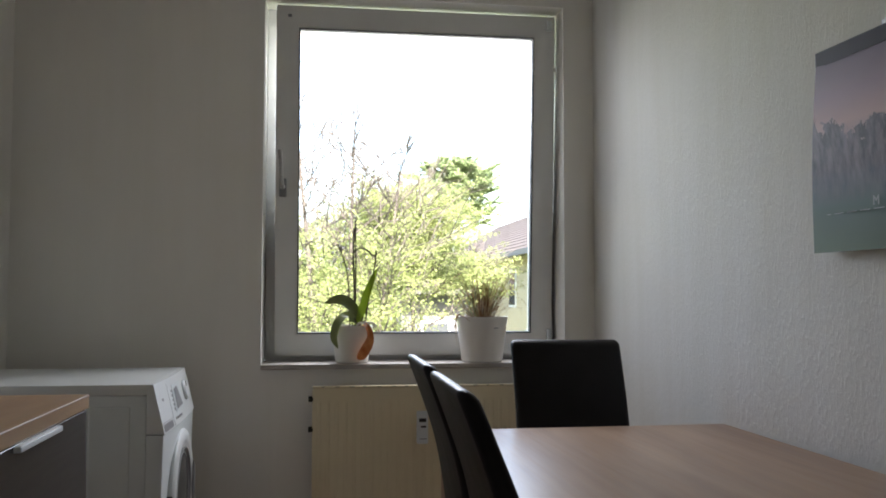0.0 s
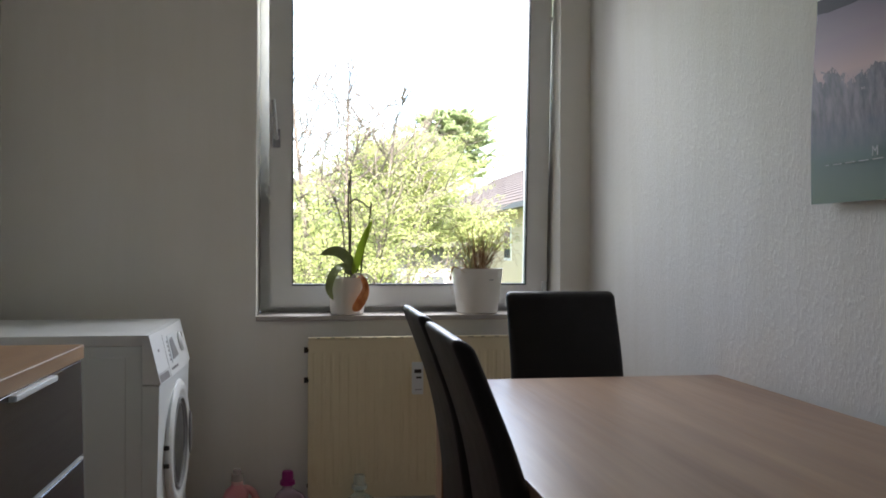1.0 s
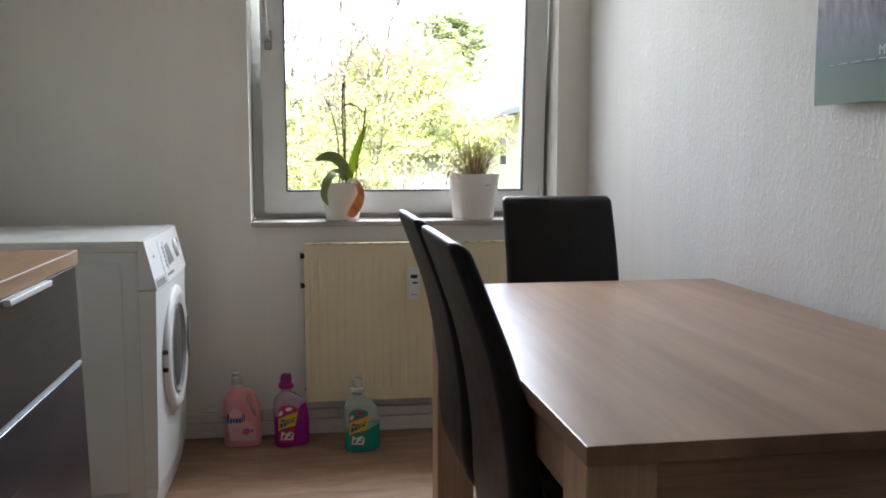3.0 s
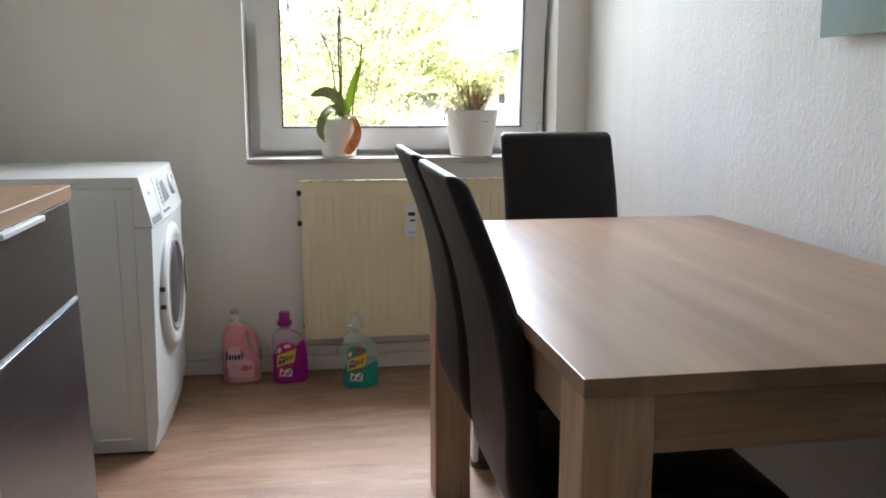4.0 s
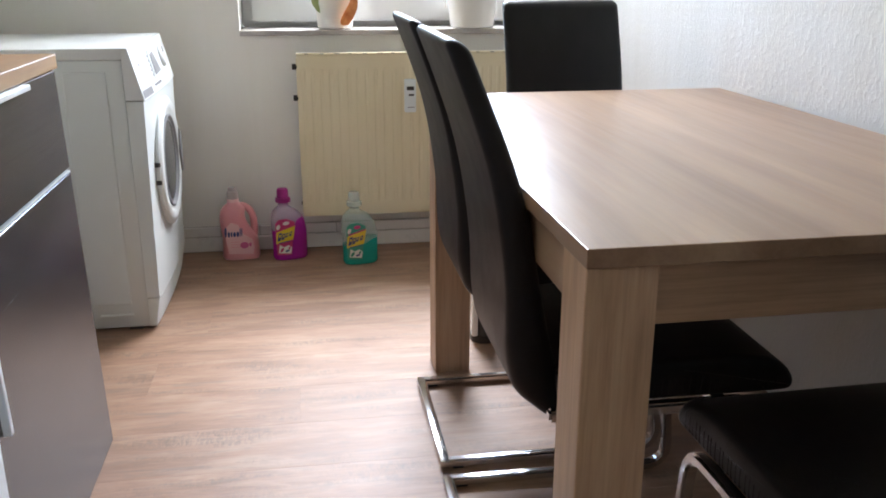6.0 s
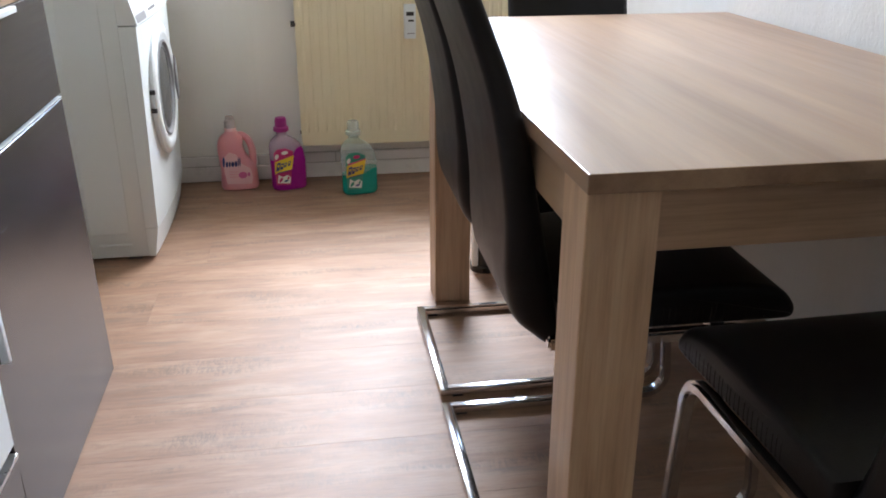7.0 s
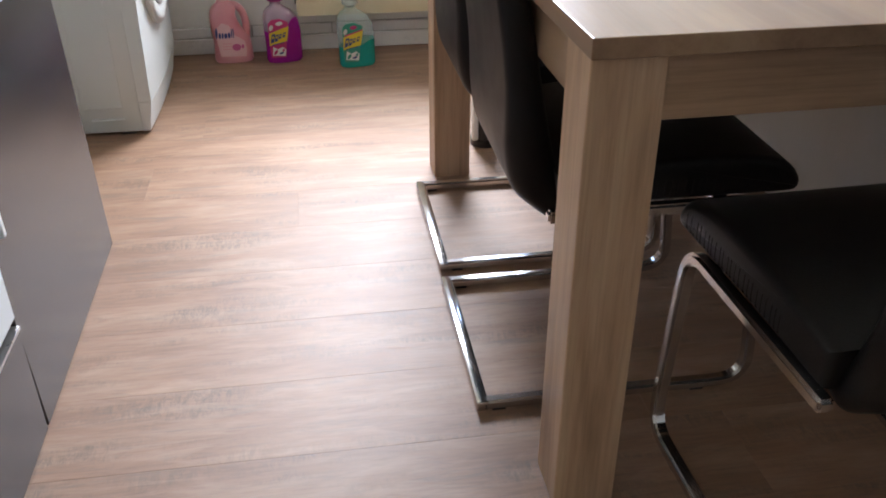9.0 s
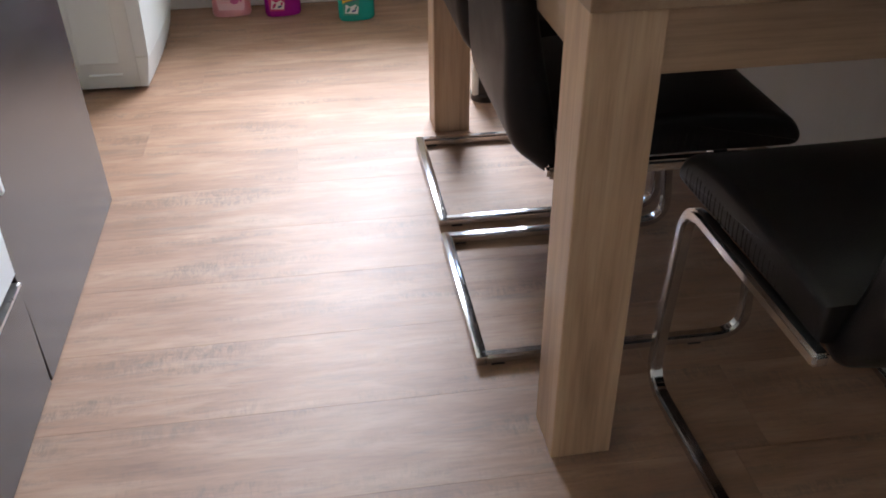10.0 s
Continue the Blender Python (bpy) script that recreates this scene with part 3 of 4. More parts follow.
def washing_machine():
    w = thing("washing_machine", "white front-loading washing machine with a round door", "washing machine")
    x1, y0, y1 = -0.478, 2.722, 3.325
    part("cabinet", box(-1.09, x1, y0 + 0.003, y1 - 0.003, 0.009, 0.8165, 0.002, 2), ENAMEL, w, smooth=True)
    part("lid", prism([(-1.10, 0.817), (-0.482, 0.817), (-0.472, 0.822), (-0.468, 0.85), (-1.10, 0.85)], "y", y0, y1, 0.004, 2), PLASTIC, w, smooth=True)
    # pressed panels of the side
    part("side_panel", box(-0.640, -0.524, y0 - 0.001, y0 + 0.004, 0.085, 0.785, 0.0025, 2), ENAMEL, w)
    part("side_recess", box(-0.62, -0.52, y0 - 0.002, y0 + 0.004, 0.045, 0.054, 0.0025), ENAMEL, w)

    def front_shell(z0, z1, p0, p1, bulge=0.010, n=10):
        bm = bmesh.new()
        rows = []
        for z, x in ((z0, p0), (z1, p1)):
            row = []
            for k in range(n + 1):
                s = k / n
                row.append(bm.verts.new((x + bulge * (1 - (2 * s - 1) ** 2), y0 + (y1 - y0) * s, z)))
            back = [bm.verts.new((x1 + 0.001, y1, z)), bm.verts.new((x1 + 0.001, y0, z))]
            rows.append(row + back)
        a, b2 = rows
        for k in range(len(a)):
            j = (k + 1) % len(a)
            bm.faces.new((a[k], a[j], b2[j], b2[k]))
        bm.faces.new(a[::-1])
        bm.faces.new(b2)
        bmesh.ops.recalc_face_normals(bm, faces=bm.faces)
        return bm

    part("front_panel", front_shell(0.102, 0.700, -0.440, -0.428), ENAMEL, w, smooth=True)
    part("kick_plate", front_shell(0.010, 0.100, -0.456, -0.440), ENAMEL, w, smooth=True)
    fascia = part("control_panel", front_shell(0.703, 0.849, -0.424, -0.459, 0.008), PLASTIC, w, smooth=True)

    def on_panel(y, z):
        s = (y - y0) / (y1 - y0)
        t = (z - 0.703) / 0.146
        return -0.424 - 0.035 * t + 0.008 * (1 - (2 * s - 1) ** 2)

    def stuck(name, ya, yb, za, zb, mat, out=0.003, label=""):
        bm = bmesh.new()
        f = [bm.verts.new((on_panel(y, z) + o, y, z)) for o in (-0.002, out) for y, z in ((ya, za), (yb, za), (yb, zb), (ya, zb))]
        for q in ((0, 1, 2, 3), (7, 6, 5, 4), (0, 4, 5, 1), (1, 5, 6, 2), (2, 6, 7, 3), (3, 7, 4, 0)):
            bm.faces.new([f[i] for i in q])
        bmesh.ops.recalc_face_normals(bm, faces=bm.faces)
        return part(name, bm, mat, fascia, label)

    # flat strip; the shade of the grip recess is put into its grey
    stuck("drawer_grip", 2.735, 2.86, 0.707, 0.728, GREY_PLASTIC, 0.0008, "grey strip painted as the shaded grip of the soap drawer")
    stuck("drawer_edge", 2.728, 2.88, 0.731, 0.7325, GREY_PLASTIC, 0.0006)
    stuck("drawer_edge", 2.88, 2.8815, 0.706, 0.835, GREY_PLASTIC, 0.0006)
    stuck("badge", 2.785, 2.802, 0.792, 0.80, GREY_PLASTIC, 0.0008)
    stuck("display_frame", 2.945, 3.085, 0.738, 0.825, ENAMEL, 0.002, "raised white display surround")
    tri = bmesh.new()
    corners = ((2.965, 0.748), (3.07, 0.752), (3.02, 0.815), (2.97, 0.81))
    q = [tri.verts.new((on_panel(yy, zz) + o, yy, zz)) for o in (0.0, 0.0032) for yy, zz in corners]
    for i in ((0, 1, 2, 3), (7, 6, 5, 4), (0, 4, 5, 1), (1, 5, 6, 2), (2, 6, 7, 3), (3, 7, 4, 0)):
        tri.faces.new([q[j] for j in i])
    bmesh.ops.recalc_face_normals(tri, faces=tri.faces)
    part("display", tri, GREY_PLASTIC, fascia, "small grey display window")
    for k in range(4):
        stuck("button", 2.915 + 0.03 * k, 2.932 + 0.03 * k, 0.72, 0.727, GREY_PLASTIC, 0.002)
    for k in range(5):
        stuck("button", 2.925, 2.938, 0.748 + 0.014 * k, 0.755 + 0.014 * k, GREY_PLASTIC, 0.001)
    knob = lathe([(0.034, 0.0), (0.034, 0.007), (0.028, 0.012), (0.0, 0.0125)], 28)
    kn = part("programme_knob", knob, PLASTIC, fascia, "white round programme knob", True)
    kn.matrix_local = Matrix.Translation((on_panel(3.17, 0.785) - 0.001, 3.17, 0.785)) @ Matrix.Rotation(radians(76), 4, "Y")
    part("knob_mark", box(-0.03, -0.012, -0.003, 0.003, 0.0115, 0.014), GREY_PLASTIC, kn)
    # the round door, swung shut
    m = Matrix.Translation((-0.427, 3.007, 0.470)) @ Matrix.Rotation(radians(90), 4, "Y")
    ring = lathe([(0.135, 0.0), (0.204, 0.0), (0.206, 0.012), (0.2, 0.018), (0.18, 0.023), (0.165, 0.02), (0.15, 0.014), (0.135, 0.012)], 48)
    door = part("door", ring, PLASTIC, w, "white ring of the porthole door", True)
    door.matrix_local = m
    bowl = lathe([(0.136, 0.013), (0.11, 0.016), (0.06, 0.02), (0.0, 0.021)], 40)
    part("door_glass", bowl, DARKGLASS, door, "dark bowl glass", True)
    part("inner_ring", lathe([(0.143, 0.008), (0.150, 0.019), (0.143, 0.021), (0.135, 0.014)], 48), GREY_PLASTIC, door, "", True)
    grip = prism([(-0.075, 0.165), (0.075, 0.165), (0.055, 0.196), (-0.055, 0.196)], "z", 0.016, 0.028, 0.004, 2)
    part("door_grip", grip, GREY_PLASTIC, door, "grey door grip", True)
    for z in (0.435, 0.49):
        part("hinge_screw", box(-0.430, -0.412, 2.799, 2.807, z, z + 0.014, 0.002), DARK, w)
    for x, y in ((-1.05, 2.75), (-1.05, 3.26), (-0.52, 2.75), (-0.52, 3.26)):
        part("foot", box(x - 0.02, x + 0.02, y - 0.02, y + 0.02, 0.0, 0.021), RUBBER, w)


washing_machine()


# ---------------------------------------------------------------- radiator
def radiator():
    r = thing("radiator", "cream enamelled panel radiator with vertical flutes", "radiator")
    x0, x1, z0, z1, yf = 0.002, 0.93, 0.149, 0.758, 3.41
    bm = bmesh.new()
    prof = []
    n = 27
    pitch = (x1 - x0 - 0.03) / n
    x = x0 + 0.015
    prof.append((x0, yf))
    for k in range(n):
        a = x + pitch * k
        prof += [(a, yf), (a + pitch * 0.12, yf + 0.0024), (a + pitch * 0.34, yf + 0.0024), (a + pitch * 0.46, yf)]
    prof.append((x1, yf))
    zs = [(z0 + 0.0, 0), (z0 + 0.045, 0), (z0 + 0.06, 1), (z1 - 0.06, 1), (z1 - 0.045, 0), (z1, 0)]
    rows = [[bm.verts.new((px, yf + (py - yf) * s, z)) for px, py in prof] for z, s in zs]
    for a, b2 in zip(rows, rows[1:]):
        for k in range(len(prof) - 1):
            bm.faces.new((a[k], a[k + 1], b2[k + 1], b2[k]))
    back = [bm.verts.new(p) for p in ((x0, yf + 0.02, z0), (x1, yf + 0.02, z0), (x1, yf + 0.02, z1), (x0, yf + 0.02, z1))]
    bm.faces.new(back[::-1])
    bm.faces.new([*rows[-1], back[2], back[3]])
    bm.faces.new([*rows[0][::-1], back[0], back[1]])
    bm.faces.new([r2[0] for r2 in rows[::-1]] + [back[0], back[3]])
    bm.faces.new([r2[-1] for r2 in rows] + [back[2], back[1]])
    bmesh.ops.recalc_face_normals(bm, faces=bm.faces)
    part("front_panel", bm, CREAM, r)
    part("rear_panel", box(x0 + 0.004, x1 - 0.004, 3.452, 3.466, z0 + 0.005, z1 - 0.006), CREAM_DARK, r)
    grille = bmesh.new()
    for k in range(34):
        a = x0 + 0.02 + k * 0.0265
        add_box(grille, a, a + 0.014, yf + 0.021, 3.452, z1 - 0.006, z1 - 0.003)
    part("top_grille", grille, CREAM, r)
    part("top_rail", box(x0 - 0.002, x1 + 0.002, yf - 0.004, yf + 0.018, z1, z1 + 0.008, 0.002), CREAM, r)
    for k in range(17):
        a = x0 + 0.03 + k * 0.053
        part("top_slot", box(a, a + 0.012 + 0.004 * (k % 3), yf - 0.0046, yf - 0.0032, z1 + 0.0045, z1 + 0.0065), DARK, r)
    part("end_cover", box(x0 - 0.003, x0 + 0.002, yf + 0.021, 3.452, z0 + 0.01, z1 - 0.01), CREAM, r)
    for z in (0.195, 0.60, 0.715):
        plug = bmesh.new()
        add_tube(plug, [(x0 - (0.018 if z > 0.3 else 0.007), 3.44, z), (x0 + 0.004, 3.44, z)], 0.011 if z > 0.3 else 0.008, 10)
        part("bracket", plug, DARK, r, "dark bracket end")
    for x in (0.15, 0.78):
        part("wall_bracket", box(x - 0.015, x + 0.015, 3.464, WY - 0.0005, 0.3, 0.68), CREAM_DARK, r)
    pipe = bmesh.new()
    add_tube(pipe, [(0.86, 3.44, 0.16), (0.86, 3.44, 0.0)], 0.009, 10)
    part("pipe", pipe, CREAM, r, "", True)
    m = part("heat_meter", box(0.395, 0.438, yf - 0.026, yf - 0.001, 0.545, 0.668, 0.004, 2), PLASTIC, r, "small white heat cost meter", True)
    part("meter_display", box(0.403, 0.43, yf - 0.0275, yf - 0.0255, 0.628, 0.642), DARK, m)
    part("meter_mark", box(0.41, 0.43, yf - 0.0275, yf - 0.0255, 0.607, 0.614), DARK, m)
    part("meter_mark", box(0.405, 0.432, yf - 0.0275, yf - 0.0255, 0.563, 0.566), GREY_PLASTIC, m)


radiator()


# ---------------------------------------------------------------- plants on the sill
SILL = 0.844


def ribbon(bm, pts, width, tip=0.1, fold=0.25, thick=0.0012, up=Vector((0, 0, 1)), shape=None):
    """A strap leaf along a curve, folded along its midrib."""
    n = len(pts)
    rows = []
    for i, p in enumerate(pts):
        p = Vector(p)
        d = (Vector(pts[min(i + 1, n - 1)]) - Vector(pts[max(i - 1, 0)])).normalized()
        s = d.cross(up)
        if s.length < 0.1:
            s = d.cross(Vector((0, 1, 0)))
        s.normalize()
        nn = s.cross(d).normalized()
        t = i / (n - 1)
        w = width / 2 * (shape(t) if shape else (math.sin(math.pi * (0.12 + 0.88 * t)) ** 0.6 * (1 - t) + tip * t + 0.02))
        row = [p - s * w + nn * w * fold, p - nn * 0.0, p + s * w + nn * w * fold]
        rows.append([bm.verts.new(q) for q in row] + [bm.verts.new(q - nn * thick) for q in row])
    for a, b2 in zip(rows, rows[1:]):
        for k in (0, 1):
            bm.faces.new((a[k], a[k + 1], b2[k + 1], b2[k]))
            bm.faces.new((a[k + 3], b2[k + 3], b2[k + 4], a[k + 4]))
        bm.faces.new((a[0], b2[0], b2[3], a[3]))
        bm.faces.new((a[2], a[5], b2[5], b2[2]))
    return bm


def strap(t):
    return max(0.05, math.sin(math.pi * min(0.995, 0.12 + 0.88 * t)) ** 0.65)


def orchid():
    o = thing("potted_orchid", "faded orchid in a white ceramic pot on the sill", "potted plant", (0.152, 3.545, SILL))
    pot = lathe([(0.059, 0.0), (0.064, 0.004), (0.082, 0.138), (0.083, 0.146), (0.077, 0.146), (0.072, 0.12), (0.0, 0.118)], 40)
    part("pot", pot, CERAMIC, o, "round white glazed pot", True)
    part("bark_chips", lathe([(0.0, 0.126), (0.05, 0.124), (0.0725, 0.119)], 24), SOIL, o)

    def leaf(name, pts, w, mat, label, up=Vector((0, 0, 1)), fold=0.25):
        bm = ribbon(bmesh.new(), smooth_curve(pts, 6), w, 0.1, fold, 0.0016, up, strap)
        bmesh.ops.recalc_face_normals(bm, faces=bm.faces)
        return part(name, bm, mat, o, label, True)

    leaf("leaf", [(0.03, 0, 0.175), (-0.012, -0.02, 0.23), (-0.055, -0.03, 0.248), (-0.108, -0.035, 0.236)], 0.05, LEAF, "broad olive green leaf", Vector((0.0, -0.9, 0.45)))
    leaf("leaf", [(0.018, 0, 0.125), (0.032, -0.01, 0.19), (0.05, -0.01, 0.255), (0.073, -0.005, 0.318), (0.1, 0.0, 0.377)], 0.034, LEAF_BRIGHT, "upright light green leaf", Vector((0.35, -0.9, 0.1)))
    leaf("leaf", [(0.015, -0.01, 0.165), (-0.025, -0.04, 0.188), (-0.058, -0.07, 0.155), (-0.072, -0.085, 0.105), (-0.058, -0.095, 0.062)], 0.04, LEAF, "broad olive green leaf", Vector((-0.5, -0.8, 0.4)))
    bm = ribbon(bmesh.new(), smooth_curve([(0.03, -0.02, 0.13), (0.05, -0.062, 0.152), (0.066, -0.08, 0.115), (0.062, -0.083, 0.085), (0.046, -0.088, 0.055), (0.030, -0.085, 0.028), (0.026, -0.083, 0.016)], 5), 0.040, 0.1, 0.4, 0.0016,
                Vector((0.3, -0.95, 0.1)), lambda t: 0.18 + 0.82 * max(0.0, math.sin(math.pi * min(1.0, t ** 1.7))) ** 0.8 - (0.1 if t > 0.98 else 0.0))
    bmesh.ops.recalc_face_normals(bm, faces=bm.faces)
    part("leaf", bm, LEAF_DEAD, o, "withered orange leaf hanging over the rim", True)
    for pts, r in (([(0.0, 0.0, 0.12), (0.008, 0, 0.25), (0.004, 0.01, 0.4), (0.006, 0.01, 0.535)], 0.0036),
                   ([(-0.01, 0, 0.12), (-0.012, 0, 0.25), (-0.022, 0, 0.36), (-0.045, 0.0, 0.435), (-0.06, 0, 0.47)], 0.0028),
                   ([(0.006, 0.01, 0.44), (0.03, 0.01, 0.455), (0.06, 0, 0.445), (0.075, 0, 0.43), (0.092, 0, 0.425), (0.094, 0, 0.445)], 0.0032),
                   ([(0.05, 0.0, 0.125), (0.058, 0, 0.21), (0.075, 0, 0.31), (0.088, 0, 0.38), (0.093, 0, 0.43)], 0.0038)):
        bm = add_tube(bmesh.new(), smooth_curve(pts, 6), r, 6)
        part("stem", bm, STEM, o, "", True)
    part("stake", add_tube(bmesh.new(), [(0.012, 0.012, 0.12), (0.014, 0.012, 0.34), (0.012, 0.012, 0.565)], 0.003, 6), STEM, o, "thin dark support stick", True)
    for x, z, lean in ((0.02, 0.175, -0.012), (0.03, 0.182, 0.012), (0.024, 0.165, 0.022)):
        bm = ribbon(bmesh.new(), smooth_curve([(0.024, -0.012, 0.122), (x, -0.02, 0.15), (x + lean, -0.024, z)], 4), 0.016, 0.4, 0.5, 0.003)
        part("leaf_base", bm, STEM, o, "dry brown leaf base", True)
    rnd = random.Random(4)
    for k in range(11):
        a = rnd.uniform(-0.6, 0.6)
        x = rnd.uniform(0.0, 0.05)
        bm = add_tube(bmesh.new(), smooth_curve([(x, -0.02, 0.125), (x + 0.02, -0.04, 0.16), (x + 0.045, -0.06 + 0.02 * a, 0.15), (x + 0.06, -0.07, 0.12)], 5), 0.0022, 5)
        part("air_root", bm, ROOT, o, "", True)
    for k in range(14):
        bm = bmesh.new()
        p = Vector((-0.055 + rnd.uniform(-0.02, 0.03), rnd.uniform(-0.01, 0.01), 0.475 - 0.008 * k + rnd.uniform(-0.02, 0.02)))
        ribbon(bm, smooth_curve([p, p + Vector((rnd.uniform(-.02, .02), -.008, -.01)), p + Vector((rnd.uniform(-.03, .03), -.01, -.03))], 3), 0.016)
        part("faded_petal", bm, PALE, o)


def dry_plant():
    o = thing("potted_grass_lily", "half-dried grass lily in a larger white pot", "potted plant", (0.678, 3.552, SILL))
    pot = lathe([(0.077, 0.0), (0.082, 0.004), (0.104, 0.172), (0.105, 0.181), (0.098, 0.181), (0.094, 0.155), (0.0, 0.152)], 44)
    part("pot", pot, CERAMIC, o, "large round white glazed pot", True)
    part("soil", lathe([(0.0, 0.162), (0.06, 0.16), (0.0945, 0.154)], 24), SOIL, o)
    rnd = random.Random(11)
    for k in range(150):
        a = rnd.uniform(0, 2 * math.pi)
        out = rnd.uniform(0.0, 0.05)
        reach = rnd.uniform(0.03, 0.125)
        high = rnd.uniform(0.05, 0.2) * (1.1 - 2.4 * reach) + 0.02 if k % 9 else rnd.uniform(0.13, 0.23)
        x0, y0 = math.cos(a) * out, math.sin(a) * out * 0.7
        a += rnd.gauss(0, 0.5)
        ca, sa = math.cos(a) * 1.2, math.sin(a) * 0.6
        droop = rnd.uniform(-0.075, 0.03)
        sa = min(sa, 0.05 / reach)
        y0 = min(y0, 0.015)
        pts = [(x0, y0, 0.155), (x0 + ca * reach * 0.5, y0 + sa * reach * 0.4 + rnd.gauss(0, 0.01), 0.155 + high * rnd.uniform(0.45, 0.8)),
               (x0 + ca * reach, y0 + sa * reach * 0.6, 0.155 + high), (x0 + ca * reach * 1.15 + rnd.uniform(-0.04, 0.04), y0 + sa * reach * 0.8, 0.155 + high + droop)]
        bm = ribbon(bmesh.new(), smooth_curve(pts, 4), rnd.uniform(0.002, 0.0042), 0.1, 0.5, 0.0005)
        part("blade", bm, GREEN_BLADE if k % 8 == 0 else (BROWN if k % 3 == 1 or (ca > 0.4 and k % 2) else STRAW), o)
    for k in range(5):
        pts = [(-0.06, -0.02 * k, 0.16), (-0.10, -0.02 * k + 0.02, 0.19), (-0.115, 0.015 * k - 0.06, 0.14), (-0.112 - 0.006 * k, 0.01 * k - 0.06, 0.075 + 0.02 * k)]
        bm = ribbon(bmesh.new(), smooth_curve(pts, 4), 0.006, 0.1, 0.5, 0.0006)
        part("blade", bm, STRAW, o)
    part("maker_mark", box(0.03, 0.048, -0.0985, -0.0965, 0.136, 0.139), GREY_PLASTIC, o)


orchid()
dry_plant()


# ---------------------------------------------------------------- detergent bottles
def bottle_body(h0, h1, prof, n=32, rise0=0.0, rise1=0.0):
    """A flattened bottle between two heights of its outline (height, left edge, right edge, half depth)."""
    bm = bmesh.new()
    zs = [p[0] for p in prof]
    rings = []
    for z in np.linspace(h0, h1, 22):
        lift = (rise0 * (h1 - z) + rise1 * (z - h0)) / (h1 - h0)
        ring = []
        for k in range(n):
            t = 2 * math.pi * k / n
            c, s = math.cos(t), math.sin(t)
            zz = z + lift * (0.5 + 0.5 * math.tanh(4.0 * c - 0.8))
            xa, xb, d = (float(np.interp(zz, zs, [p[m] for p in prof])) for m in (1, 2, 3))
            ring.append(bm.verts.new(((xa + xb) / 2 + (xb - xa) / 2 * math.copysign(abs(c) ** 0.75, c), d * math.copysign(abs(s) ** 0.75, s), zz)))
        rings.append(ring)
    for a, b2 in zip(rings, rings[1:]):
        for k in range(n):
            bm.faces.new((a[k], a[(k + 1) % n], b2[(k + 1) % n], b2[k]))
    bm.faces.new(rings[0][::-1])
    bm.faces.new(rings[-1])
    return bm


PROF = [(0.0, -0.06, 0.06, 0.033), (0.008, -0.065, 0.066, 0.037), (0.06, -0.065, 0.066, 0.038), (0.11, -0.067, 0.066, 0.038), (0.15, -0.068, 0.059, 0.037),
        (0.172, -0.066, 0.048, 0.034), (0.186, -0.061, 0.035, 0.031), (0.197, -0.051, 0.018, 0.026), (0.206, -0.038, 0.002, 0.02), (0.214, -0.036, 0.0, 0.018)]
PROF_HANDLE = [(0.0, -0.064, 0.066, 0.032), (0.008, -0.069, 0.072, 0.036), (0.06, -0.066, 0.069, 0.037), (0.085, -0.066, 0.066, 0.037), (0.105, -0.068, 0.055, 0.037), (0.13, -0.071, 0.034, 0.037),
               (0.15, -0.072, 0.026, 0.036), (0.17, -0.071, 0.022, 0.035), (0.19, -0.067, 0.026, 0.032), (0.204, -0.058, 0.024, 0.028), (0.216, -0.042, 0.008, 0.023), (0.226, -0.036, 0.0, 0.02)]


def oval(u, v, a, b, slant=0.25, n=12):
    return [(u + a * math.cos(t) + slant * b * math.sin(t), v + b * math.sin(t)) for t in [2 * math.pi * k / n for k in range(n)]]


def front_label(parent, name, outline, mat, y, label=""):
    return part(name, prism(outline, "y", y - 0.0012, y), mat, parent, label)


PINK = varied("pink_plastic", (0.74, 0.30, 0.34), (0.79, 0.37, 0.40), 9, 0.3, 0.06, Subsurface_Weight=0.15)
PINK_PALE = material("pale_pink_print", (0.80, 0.50, 0.52), 0.4)
CAP_CLEAR = clear_plastic("milky_cap", (0.8, 0.72, 0.7), 0.5)
PURPLE_LIQ = clear_plastic("purple_liquid", (0.38, 0.012, 0.30), 0.15)
PURPLE_CLEAR = clear_plastic("clear_lilac_plastic", (0.70, 0.56, 0.68), 0.6)
PURPLE_CAP = varied("magenta_cap", (0.27, 0.008, 0.16), (0.33, 0.014, 0.20), 12, 0.35)
GREEN_LIQ = clear_plastic("green_liquid", (0.015, 0.38, 0.31), 0.15)
GREEN_CLEAR = clear_plastic("clear_mint_plastic", (0.62, 0.74, 0.70), 0.68)
MINT_CAP = clear_plastic("pale_mint_cap", (0.66, 0.76, 0.72), 0.6)
YELLOW = material("yellow_print", (0.75, 0.55, 0.03), 0.4)
RED_P = material("magenta_print", (0.5, 0.02, 0.16), 0.4)
WHITE_P = material("white_print", (0.78, 0.78, 0.76), 0.4)
FLOWER_P = material("flower_ink", (0.62, 0.12, 0.3), 0.4)
BLUE_P = material("navy_print", (0.03, 0.05, 0.2), 0.4)
GREEN_P = material("green_print", (0.03, 0.27, 0.19), 0.4)
DIM_P = material("dim_print", (0.3, 0.32, 0.32), 0.5)


